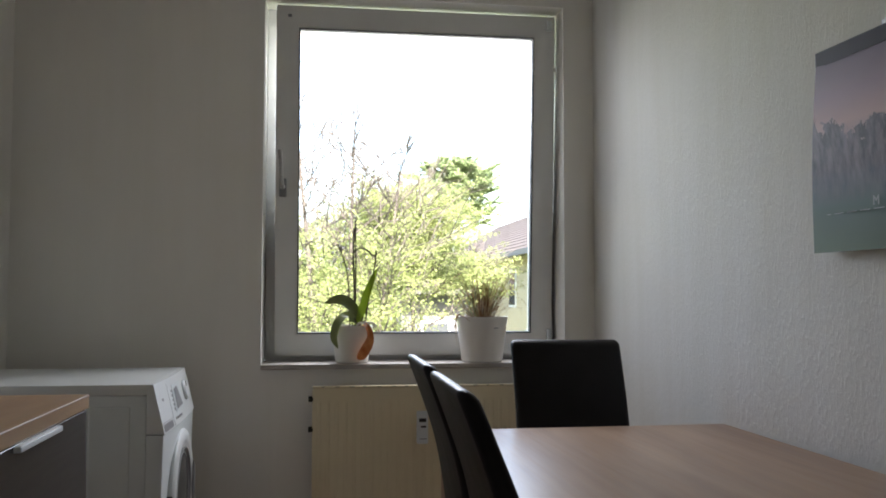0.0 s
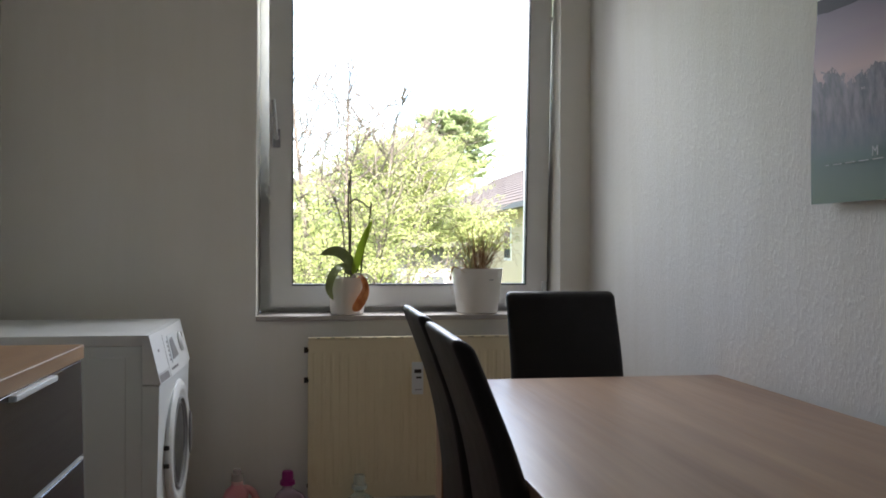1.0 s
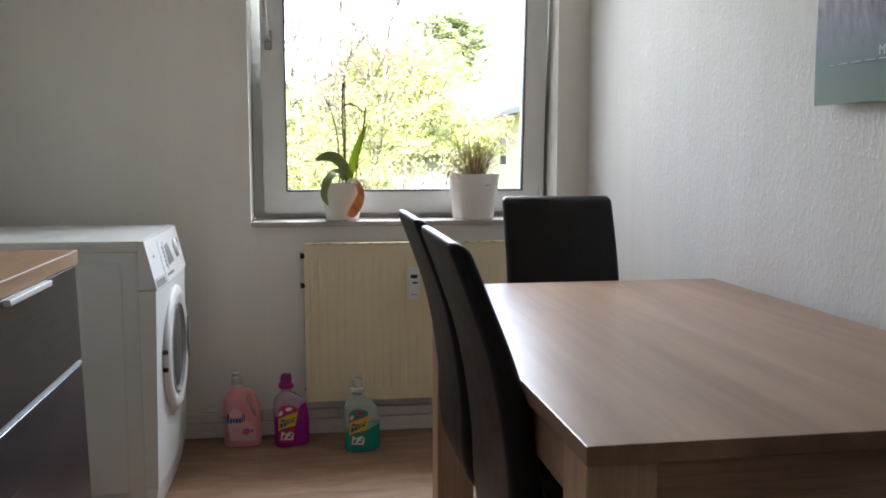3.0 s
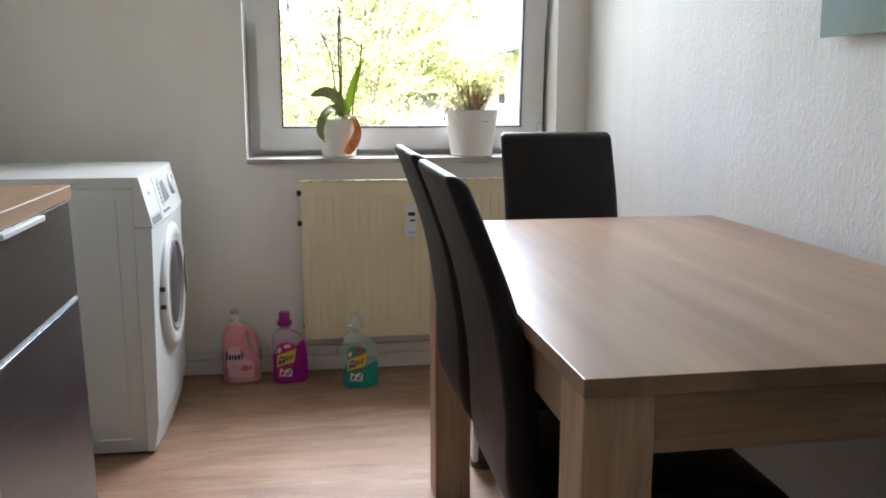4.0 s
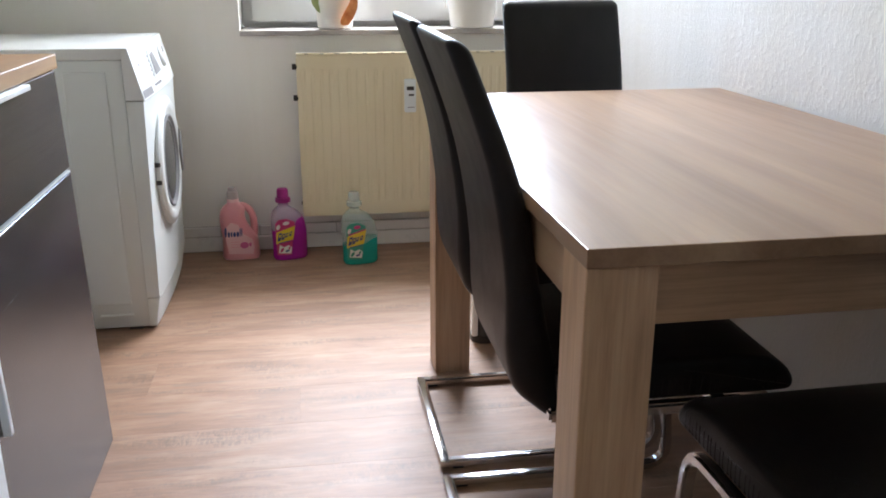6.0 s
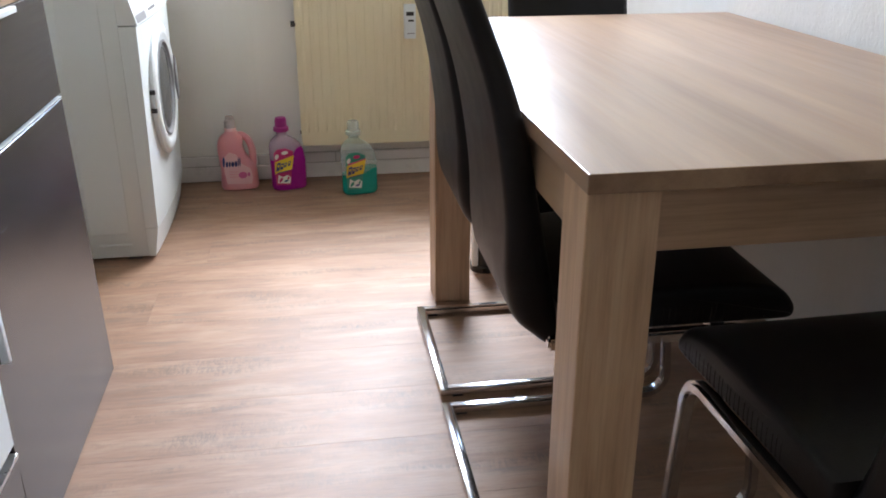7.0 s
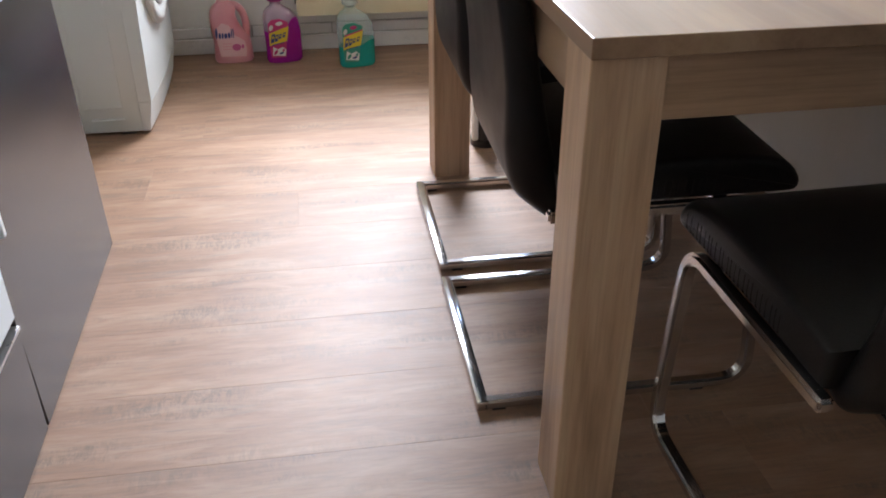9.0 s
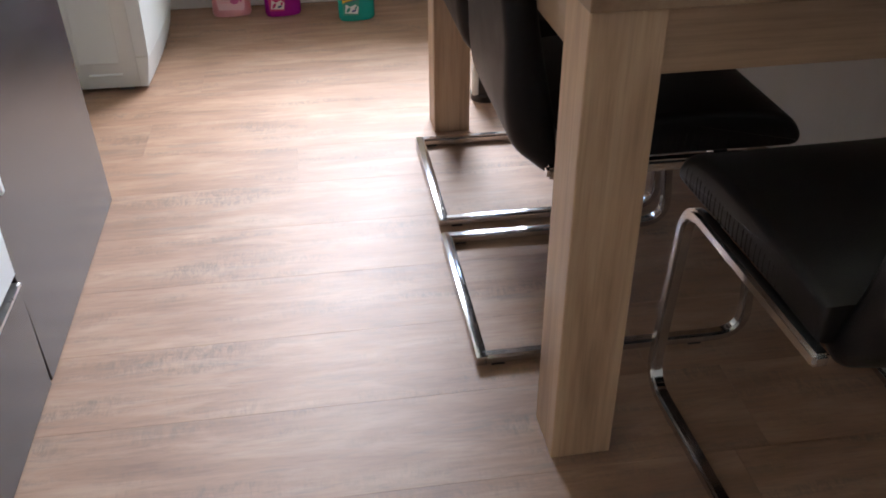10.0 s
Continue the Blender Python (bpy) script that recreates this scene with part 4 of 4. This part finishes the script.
def softener():
    b = thing("detergent_bottle", "pink wool detergent bottle with side handle and pale cap", "bottle", (-0.243, 3.395, 0), 4, "bottles on the floor")
    part("body", bottle_body(0.0, 0.226, PROF_HANDLE), PINK, b, "glossy pink plastic body", True)
    grip = smooth_curve([(0.0, 0, 0.207), (0.022, 0, 0.204), (0.042, 0, 0.187), (0.053, 0, 0.158), (0.056, 0, 0.125), (0.053, 0, 0.088)], 6)
    part("handle", add_tube(bmesh.new(), grip, 0.0125, 12, 0.014), PINK, b, "", True)
    part("collar", lathe([(0.022, 0.224), (0.022, 0.236), (0.0, 0.236)], 24, 1.0, None, (-0.018, 0)), PINK_PALE, b, "", True)
    part("cap", lathe([(0.021, 0.236), (0.0205, 0.262), (0.016, 0.266), (0.015, 0.279), (0.0, 0.28)], 24, 1.0, None, (-0.018, 0)), CAP_CLEAR, b, "milky screw cap", True)
    y = -0.0365
    front_label(b, "label", [(-0.045, 0.028), (0.045, 0.024), (0.05, 0.05), (0.045, 0.082), (0.012, 0.104), (-0.005, 0.14), (-0.03, 0.15), (-0.052, 0.13), (-0.052, 0.08)], PINK_PALE, y, "pale printed label")
    part_marks = ((-0.052, 0.0045, 0.02), (-0.041, 0.0045, 0.011), (-0.031, 0.0035, 0.011), (-0.02, 0.0055, 0.010), (-0.008, 0.005, 0.011), (0.001, 0.002, 0.018), (0.007, 0.002, 0.018))
    for u, wide, high in part_marks:
        front_label(b, "brand_mark", oval(u, 0.094 + high, wide, high, 0.05), BLUE_P, y - 0.0015)
    for k in range(3):
        front_label(b, "text_line", [(-0.035, 0.074 - 0.01 * k), (0.0, 0.073 - 0.01 * k), (0.0, 0.075 - 0.01 * k), (-0.035, 0.0765 - 0.01 * k)], PINK, y - 0.0015)
    front_label(b, "flower_print", oval(0.014, 0.06, 0.016, 0.013, 0.0), FLOWER_P, y - 0.0015)
    front_label(b, "flower_print", oval(0.036, 0.062, 0.005, 0.008, 0.0), FLOWER_P, y - 0.0015)


def stain_bottle(at, turn, liq, clear, cap, ink, label, level, name_label, rise):
    b = thing("detergent_bottle", label, "bottle", at, turn, "bottles on the floor")
    part("lower_body", bottle_body(0.0, level, PROF, 32, 0.0, rise), liq, b, name_label, True)
    part("upper_body", bottle_body(level, 0.214, PROF, 32, rise, 0.0), clear, b, "clear empty upper part", True)
    part("collar", lathe([(0.019, 0.213), (0.019, 0.224), (0.0, 0.224)], 24, 1.0, None, (-0.018, 0)), clear, b, "", True)
    part("cap", lathe([(0.0275, 0.223), (0.029, 0.227), (0.028, 0.238), (0.022, 0.241), (0.021, 0.268), (0.018, 0.274), (0.0, 0.275)], 24, 1.0, None, (-0.018, 0)), cap, b, "screw cap", True)
    y = -0.0385
    front_label(b, "label", [(-0.055, 0.026), (-0.002, 0.022), (0.006, 0.09), (0.015, 0.15), (-0.015, 0.165), (-0.045, 0.163), (-0.058, 0.15), (-0.058, 0.08)], ink, y, "printed label")
    front_label(b, "yellow_band", [(-0.058, 0.07), (0.006, 0.083), (0.016, 0.137), (-0.056, 0.115)], YELLOW, y - 0.0015)
    front_label(b, "red_stripe", [(-0.052, 0.118), (0.014, 0.136), (0.015, 0.141), (-0.052, 0.123)], RED_P, y - 0.003)
    for k, (wide, high) in enumerate(((0.0125, 0.034), (0.0115, 0.027), (0.010, 0.020), (0.010, 0.020))):
        u, v = -0.0545 + 0.0148 * k, 0.0795 + 0.0042 * k + (0.004 if k > 1 else 0.0)
        lean = 0.2 * high
        front_label(b, "brand_mark", [(u, v), (u + wide, v + 0.0028), (u + wide + lean, v + high), (u + lean, v + high - 0.0028)], BLUE_P, y - 0.003)
        front_label(b, "brand_mark_eye", oval(u + wide * 0.5 + lean * 0.6, v + high * 0.62, wide * 0.26, high * 0.15), YELLOW, y - 0.0045)
    front_label(b, "splash_print", oval(-0.048, 0.135, 0.007, 0.010), WHITE_P, y - 0.0015)
    front_label(b, "splash_print", oval(-0.018, 0.148, 0.013, 0.007), WHITE_P if ink is RED_P else RED_P, y - 0.0015)
    front_label(b, "shirt_print", [(-0.05, 0.034), (-0.004, 0.028), (0.0, 0.052), (-0.012, 0.062), (-0.03, 0.055), (-0.046, 0.066)], WHITE_P, y - 0.0015)
    front_label(b, "stain_print", oval(-0.038, 0.045, 0.006, 0.009, 0.5), ink, y - 0.003)
    front_label(b, "stain_print", oval(-0.018, 0.04, 0.008, 0.004, 0.8), BLUE_P, y - 0.003)
    front_label(b, "stain_print", oval(-0.01, 0.05, 0.004, 0.006, 0.3), ink, y - 0.003)
    front_label(b, "text_line", [(-0.05, 0.071), (-0.005, 0.078), (-0.005, 0.081), (-0.05, 0.074)], BLUE_P, y - 0.003)


softener()
stain_bottle((-0.057, 3.37, 0), 12, PURPLE_LIQ, PURPLE_CLEAR, PURPLE_CAP, RED_P, "half-full purple laundry liquid bottle with magenta cap", 0.118, "purple liquid", 0.045)
stain_bottle((0.206, 3.277, 0), 10, GREEN_LIQ, GREEN_CLEAR, MINT_CAP, GREEN_P, "nearly empty green laundry liquid bottle with clear cap", 0.075, "green liquid", 0.022)


# ---------------------------------------------------------------- slim bin behind the table leg
def slim_bin():
    b = thing("slim_bin", "slim black bin with a pale upright strip", "bin", (0.53, 2.50, 0))
    part("body", lathe([(0.036, 0.02), (0.036, 0.26), (0.032, 0.272), (0.0, 0.274)], 28), DARK, b, "", True)
    part("base", lathe([(0.043, 0.0), (0.044, 0.018), (0.039, 0.022), (0.0, 0.022)], 28), DARK, b, "black plastic base ring", True)
    # pale strip added in place of the bright highlight down the bin
    part("front_strip", box(-0.044, -0.026, -0.036, -0.016, 0.022, 0.24, 0.003), PLASTIC, b, "pale upright strip")
    part("clasp", box(-0.03, -0.008, -0.05, -0.034, 0.10, 0.114, 0.003), CHROME, b)


slim_bin()


# ---------------------------------------------------------------- wall calendar
def calendar_paper():
    m = material("landscape_print", (0.4, 0.35, 0.4), 0.5, Specular_IOR_Level=0.3)
    n, l, b = nodes_of(m)
    tc = n.new("ShaderNodeTexCoord")
    sep = n.new("ShaderNodeSeparateXYZ")
    l.new(tc.outputs["Generated"], sep.inputs[0])
    sky_c = ramp(m, sep.outputs["Z"], [(0.0, (0.10, 0.15, 0.09)), (0.2, (0.06, 0.11, 0.09)), (0.36, (0.09, 0.12, 0.17)), (0.62, (0.48, 0.31, 0.30)), (0.77, (0.25, 0.16, 0.21)), (0.92, (0.11, 0.07, 0.11))])
    ridge = noise_at(m, coords(m, (1, 1, 1), "Generated"), 5.0, 6, 0.65)
    hgt = n.new("ShaderNodeMath")
    hgt.operation = "MULTIPLY_ADD"
    hgt.inputs[1].default_value, hgt.inputs[2].default_value = 0.55, 0.33
    l.new(ridge, hgt.inputs[0])
    inside = n.new("ShaderNodeMath")
    inside.operation = "LESS_THAN"
    l.new(sep.outputs["Z"], inside.inputs[0])
    l.new(hgt.outputs[0], inside.inputs[1])
    low = n.new("ShaderNodeMapRange")
    low.inputs["From Min"].default_value, low.inputs["From Max"].default_value = 0.22, 0.42
    l.new(sep.outputs["Z"], low.inputs["Value"])
    both = n.new("ShaderNodeMath")
    both.operation = "MULTIPLY"
    l.new(inside.outputs[0], both.inputs[0])
    l.new(low.outputs[0], both.inputs[1])
    rock = ramp(m, noise_at(m, coords(m, (9, 9, 3), "Generated"), 2.0, 7, 0.7), [(0.38, (0.018, 0.015, 0.03)), (0.66, (0.20, 0.155, 0.19))])
    l.new(mixc(m, both.outputs[0], sky_c, rock), b.inputs["Base Color"])
    return m


def calendar():
    c = thing("wall_calendar", "landscape wall calendar hanging from a nail", "calendar")
    y0, y1, z0, z1 = 1.962, 1.47, 1.214, 1.690
    bm = bmesh.new()
    n, rows = 24, []
    for i in range(n + 1):
        s = i / n
        z = z0 + (z1 - z0) * s
        row = []
        for j in range(9):
            u = j / 8
            y = y0 + (y1 - y0) * u
            off = 0.006 + 0.016 * (1 - s) ** 2 * (0.6 + 0.4 * math.cos(3 * u)) + 0.012 * math.sin(math.pi * s) * (1 - u) ** 2
            row.append(bm.verts.new((xr(y) - off, y, z)))
        rows.append(row)
    fs = []
    for a, b2 in zip(rows, rows[1:]):
        for k in range(8):
            fs.append(bm.faces.new((a[k], a[k + 1], b2[k + 1], b2[k])))
    bmesh.ops.recalc_face_normals(bm, faces=bm.faces)
    bmesh.ops.solidify(bm, geom=bm.faces, thickness=0.0015)
    part("sheet", bm, calendar_paper(), c, "printed mountain landscape sheet", True)
    hd = material("dark_header", (0.02, 0.017, 0.03), 0.6, Specular_IOR_Level=0.2)
    part("header_strip", prism([(xr(y0) - 0.010, y0 + 0.001), (xr(y1) - 0.010, y1 - 0.001), (xr(y1) - 0.004, y1 - 0.001), (xr(y0) - 0.004, y0 + 0.001)], "z", z1 - 0.035, z1 + 0.002), hd, c, "dark binding strip")
    part("nail", box(xr(1.70) - 0.02, xr(1.70) + 0.001, 1.698, 1.702, z1 + 0.006, z1 + 0.010), STEEL, c)
    part("hanger", box(xr(1.70) - 0.009, xr(1.70) - 0.006, 1.67, 1.73, z1, z1 + 0.012), STEEL, c)
    for k in range(9):
        y = 1.93 - 0.045 * k
        part("date_mark", box(xr(y) - 0.0222, xr(y) - 0.0205, y - 0.034, y, 1.300, 1.3015), DIM_P, c)
    letter("M", (xr(1.75) - 0.0225, 1.752, 1.308), 0.03, c)


def letter(text, at, size, parent):
    cu = bpy.data.curves.new("title_letter", "FONT")
    cu.body, cu.size, cu.extrude = text, size, 0.0004
    tmp = new("title_letter_curve", cu)
    me = bpy.data.meshes.new_from_object(tmp.evaluated_get(bpy.context.evaluated_depsgraph_get()))
    bpy.data.objects.remove(tmp)
    me.materials.clear()
    me.materials.append(DIM_P)
    ob = new("title_letter", me)
    ob.parent = parent
    ob.matrix_local = pose(*at, 90, 0, -90)
    return ob


calendar()


# ---------------------------------------------------------------- outside
structure(raw("ground", [(-400, -400, -6), (400, -400, -6), (400, 400, -6), (-400, 400, -6)], [(0, 1, 2, 3)], GRASS), "green lawn below the window", "ground")


def tree(at, height, crown_mid, crown_r, leaves, mat, seed, label, leaf=0.085, trunk_r=0.16, bare=0.0, stems=1, low=0.34, steep=1.0):
    """A tapered trunk with forking limbs and a crown of single leaves along the twigs."""
    t = thing("tree", label, "tree", at, group="trees outside")
    rnd = random.Random(seed)
    bm = bmesh.new()
    mid = Vector(crown_mid)
    tips = []
    for stem in range(stems):
        lean = Vector((rnd.uniform(-0.3, 0.3), rnd.uniform(-0.3, 0.3), 0)) + Vector((0.45 * (stem - (stems - 1) / 2), 0, 0))
        top = height * (1 - 0.04 * stem)
        spine = smooth_curve([(0, 0, 0), tuple(lean * 0.15 + Vector((0, 0, top * 0.35))), tuple(lean * 0.7 + Vector((0, 0, top * 0.7))), tuple(lean * 1.2 + Vector((0, 0, top)))], 7)
        add_tube(bm, spine, trunk_r, 9, 0.012)
        for k in range(24):
            i = min(len(spine) - 1, int(len(spine) * (low + (0.96 - low) * k / 24)))
            s = spine[i]
            a = k * 2.4 + rnd.uniform(-0.4, 0.4)
            rise = rnd.uniform(0.5, 1.1) * steep
            reach = rnd.uniform(0.55, 1.0) * (1 - 0.55 * max(0.0, (s.z - mid.z) / (height - mid.z + 0.01)))
            d = Vector((math.cos(a) * crown_r[0], math.sin(a) * crown_r[1], crown_r[2] * rise * 0.75)) * reach
            limb = [s + d * u + Vector((rnd.gauss(0, 0.05), rnd.gauss(0, 0.05), 0.35 * u * u * (1 - u))) for u in (0, 0.2, 0.4, 0.6, 0.8, 1.0)]
            limb = [q if q.z < height * 1.02 else Vector((q.x, q.y, height * 1.02)) for q in limb]
            add_tube(bm, limb, trunk_r * 0.2 * (1.1 - i / len(spine)) + 0.008, 6, 0.005)
            for j in range(14):
                u = 0.15 + 0.85 * j / 13
                q = limb[int(u * 5)].lerp(limb[min(5, int(u * 5) + 1)], u * 5 % 1)
                e = q + d.normalized() * rnd.uniform(0.15, 0.5) + Vector((rnd.gauss(0, 0.28), rnd.gauss(0, 0.28), rnd.gauss(0.1, 0.22)))
                add_tube(bm, [q, q.lerp(e, 0.5) + Vector((0, 0, 0.03)), e], 0.009, 4, 0.003)
                tips.append((q, e))
    part("trunk", bm, BARK, t, "grey-brown trunk and limbs")
    g = np.random.default_rng(seed)
    tips = [tp for tp in tips if tp[1].z < height * (1 - bare) + rnd.uniform(-0.4, 0.2)]
    q = np.array([tuple(a) for a, b2 in tips])
    e = np.array([tuple(b2) for a, b2 in tips])
    pick = g.integers(0, len(tips), leaves)
    u = g.random((leaves, 1)) ** 0.7 * 1.25
    c = q[pick] + (e[pick] - q[pick]) * u + g.normal(0, 0.07, (leaves, 3)) * np.array([1, 1, 0.4])
    nrm = g.normal(0, 1, (leaves, 3)) + np.array([0, -0.2, 1.3])
    nrm /= np.linalg.norm(nrm, axis=1, keepdims=True)
    a = np.cross(nrm, g.normal(0, 1, (leaves, 3)))
    a /= np.linalg.norm(a, axis=1, keepdims=True)
    b2 = np.cross(nrm, a)
    s = leaf * g.uniform(0.6, 1.25, (leaves, 1))
    v = np.stack([c - a * s, c - b2 * s * 0.55 + nrm * s * 0.16, c + a * s, c + b2 * s * 0.55 + nrm * s * 0.16], 1).reshape(-1, 3)
    me = bpy.data.meshes.new("crown")
    me.vertices.add(len(v))
    me.vertices.foreach_set("co", v.ravel())
    idx = np.arange(leaves)[:, None] * 4
    tri = np.concatenate([idx + np.array([0, 1, 2]), idx + np.array([0, 2, 3])], 1).reshape(-1)
    me.loops.add(len(tri))
    me.loops.foreach_set("vertex_index", tri)
    me.polygons.add(len(tri) // 3)
    me.polygons.foreach_set("loop_start", np.arange(0, len(tri), 3))
    me.update(calc_edges=True)
    me.materials.append(mat)
    crown = new("crown", me)
    crown.parent = t
    tagged(crown, "many small leaves on the twigs")
    return t


tree((0.35, 13.0, -6), 9.9, (0, 0, 7.0), (1.3, 1.5, 1.2), 26000, FOLIAGE, 3, "young maple with thin yellow-green spring leaves", 0.025, 0.10, 0.18, 3, 0.5, 1.6)
tree((1.6, 15.0, -6), 9.0, (0, 0, 7.8), (0.95, 1.1, 0.9), 70000, FOLIAGE, 8, "round maple in bright yellow-green spring leaf", 0.024, 0.09, 0.0, 2, 0.76)
tree((3.6, 19.0, -6), 7.9, (0, 0, 7.4), (0.45, 0.7, 0.4), 8000, FOLIAGE, 21, "small maple with yellow-green leaves before a house", 0.032, 0.08, 0.0, 1, 0.86)
tree((7.6, 50.0, -6), 15.1, (0, 0, 13.4), (2.7, 2.3, 1.1), 130000, FOLIAGE_DARK, 5, "taller dark green tree beyond the maples", 0.06, 0.22, 0.0, 2, 0.72)
tree((-0.9, 19.0, -6), 8.8, (0, 0, 6.6), (1.6, 1.6, 1.4), 70000, FOLIAGE, 14, "broad tree with fresh green leaves", 0.033, 0.12, 0.0, 2, 0.45)
tree((0.9, 23.0, -6), 8.4, (0, 0, 6.8), (1.5, 1.6, 1.2), 55000, FOLIAGE, 17, "tree with light green leaves further back", 0.04, 0.16, 0.0, 1, 0.5)


def gabled_house(name, label, x0, x1, y0, y1, eave, ridge, mat, windows, turn=0.0, hinge=0.0):
    h = thing(name, label, "house")
    base = -6.0
    ym = (y0 + y1) / 2
    part("wall", prism([(y0, base), (y1, base), (y1, eave), (ym, ridge - 0.1), (y0, eave)], "x", x0, x1), mat, h)
    roof = part("roof", prism([(y0 - 0.5, eave - 0.12), (ym, ridge), (y1 + 0.5, eave - 0.12), (y1 + 0.5, eave + 0.0), (ym, ridge + 0.14), (y0 - 0.5, eave + 0.0)], "x", x0 - 0.3, x1 + 0.3), ROOF, h, "reddish brown tiled roof")
    slope = math.hypot(ym - y0 + 0.5, ridge - eave)
    n = int(slope / 0.3)
    for k in range(n):
        f0, f1 = k / n, (k + 1.06) / n
        ya, yb = y0 - 0.5 + (ym - y0 + 0.5) * f0, y0 - 0.5 + (ym - y0 + 0.5) * min(f1, 1)
        za, zb = eave + (ridge + 0.14 - eave) * f0, eave + (ridge + 0.14 - eave) * min(f1, 1)
        part("tile_course", prism([(ya, za + 0.005), (ya, za + 0.04), (yb, zb + 0.02), (yb, zb + 0.005)], "x", x0 - 0.3, x1 + 0.3), ROOF, roof)
    part("gutter", prism([(y0 - 0.62, eave - 0.1), (y0 - 0.48, eave - 0.1), (y0 - 0.48, eave + 0.03), (y0 - 0.62, eave + 0.03)], "x", x0 - 0.3, x1 + 0.3), GUTTER, h)
    for wx, wz, ww, wh in windows:
        w = part("window", box(wx, wx + ww, y0 - 0.03, y0 + 0.02, wz, wz + wh), PVC, h)
        part("pane", box(wx + 0.07, wx + ww - 0.07, y0 - 0.045, y0 - 0.028, wz + 0.07, wz + wh - 0.07), DARKGLASS, w)
    pivot = Vector((hinge, y0, 0))
    h.matrix_world = Matrix.Translation(pivot) @ Matrix.Rotation(radians(turn), 4, "Z") @ Matrix.Translation(-pivot)


gabled_house("neighbour_house", "cream rendered house with a brown tiled roof", -3.9, 26.0, 34.0, 41.6, 2.1, 4.3, RENDER_CREAM,
             [(15.9, 0.75, 0.8, 1.0), (10.5, 0.75, 0.8, 1.0), (15.9, -2.4, 0.9, 1.3), (10.5, -2.4, 0.9, 1.3), (20.5, 0.75, 0.8, 1.0)], -90, 5.1)
gabled_house("white_outbuilding", "low pale grey rendered house behind the trees", 2.4, 4.9, 26.0, 29.0, 1.2, 2.2, RENDER_WHITE, [(3.0, -0.9, 0.9, 1.2), (4.6, -0.9, 0.9, 1.2)])

# ---------------------------------------------------------------- floor planks
ROW, LEN = 0.2, 1.21
joints = {2.062: -0.019, 2.262: -0.415, 2.662: -0.30, 2.462: -0.72, 1.862: 0.62, 1.662: -0.53, 1.462: 0.56, 1.262: -0.62, 1.062: -0.49, 0.862: 0.66}
rnd = random.Random(2)
y = 2.262 - ROW * 20
meshes = {}
while y < WY - 0.02:
    key = round(y, 3)
    start = joints.get(key, rnd.uniform(-0.9, 0.3))
    ya, yb = max(y, YB), min(y + ROW, WY - 0.02)
    x = start - LEN * 2
    while x < xr(YB):
        xa, xb = max(x, XL), min(x + LEN, xr(y) - 0.001)
        if xb - xa > 0.03 and yb - ya > 0.01:
            tag = (round(xb - xa, 3), round(yb - ya, 3))
            if tag not in meshes:
                hx, hy = (xb - xa) / 2, (yb - ya) / 2
                bm = add_box(bmesh.new(), -hx + 0.00015, hx - 0.00015, -hy + 0.00015, hy - 0.00015, -0.008, 0.0)
                tops = [e for e in bm.edges if all(v.co.z > -0.001 for v in e.verts)]
                bmesh.ops.bevel(bm, geom=tops, offset=0.0002, segments=1, affect="EDGES")
                me = bpy.data.meshes.new("plank")
                bm.to_mesh(me)
                bm.free()
                me.materials.append(FLOOR)
                meshes[tag] = me
            p = new("plank", meshes[tag])
            p.parent = floor
            p.location = ((xa + xb) / 2, (ya + yb) / 2, 0)
        x += LEN
    y += ROW
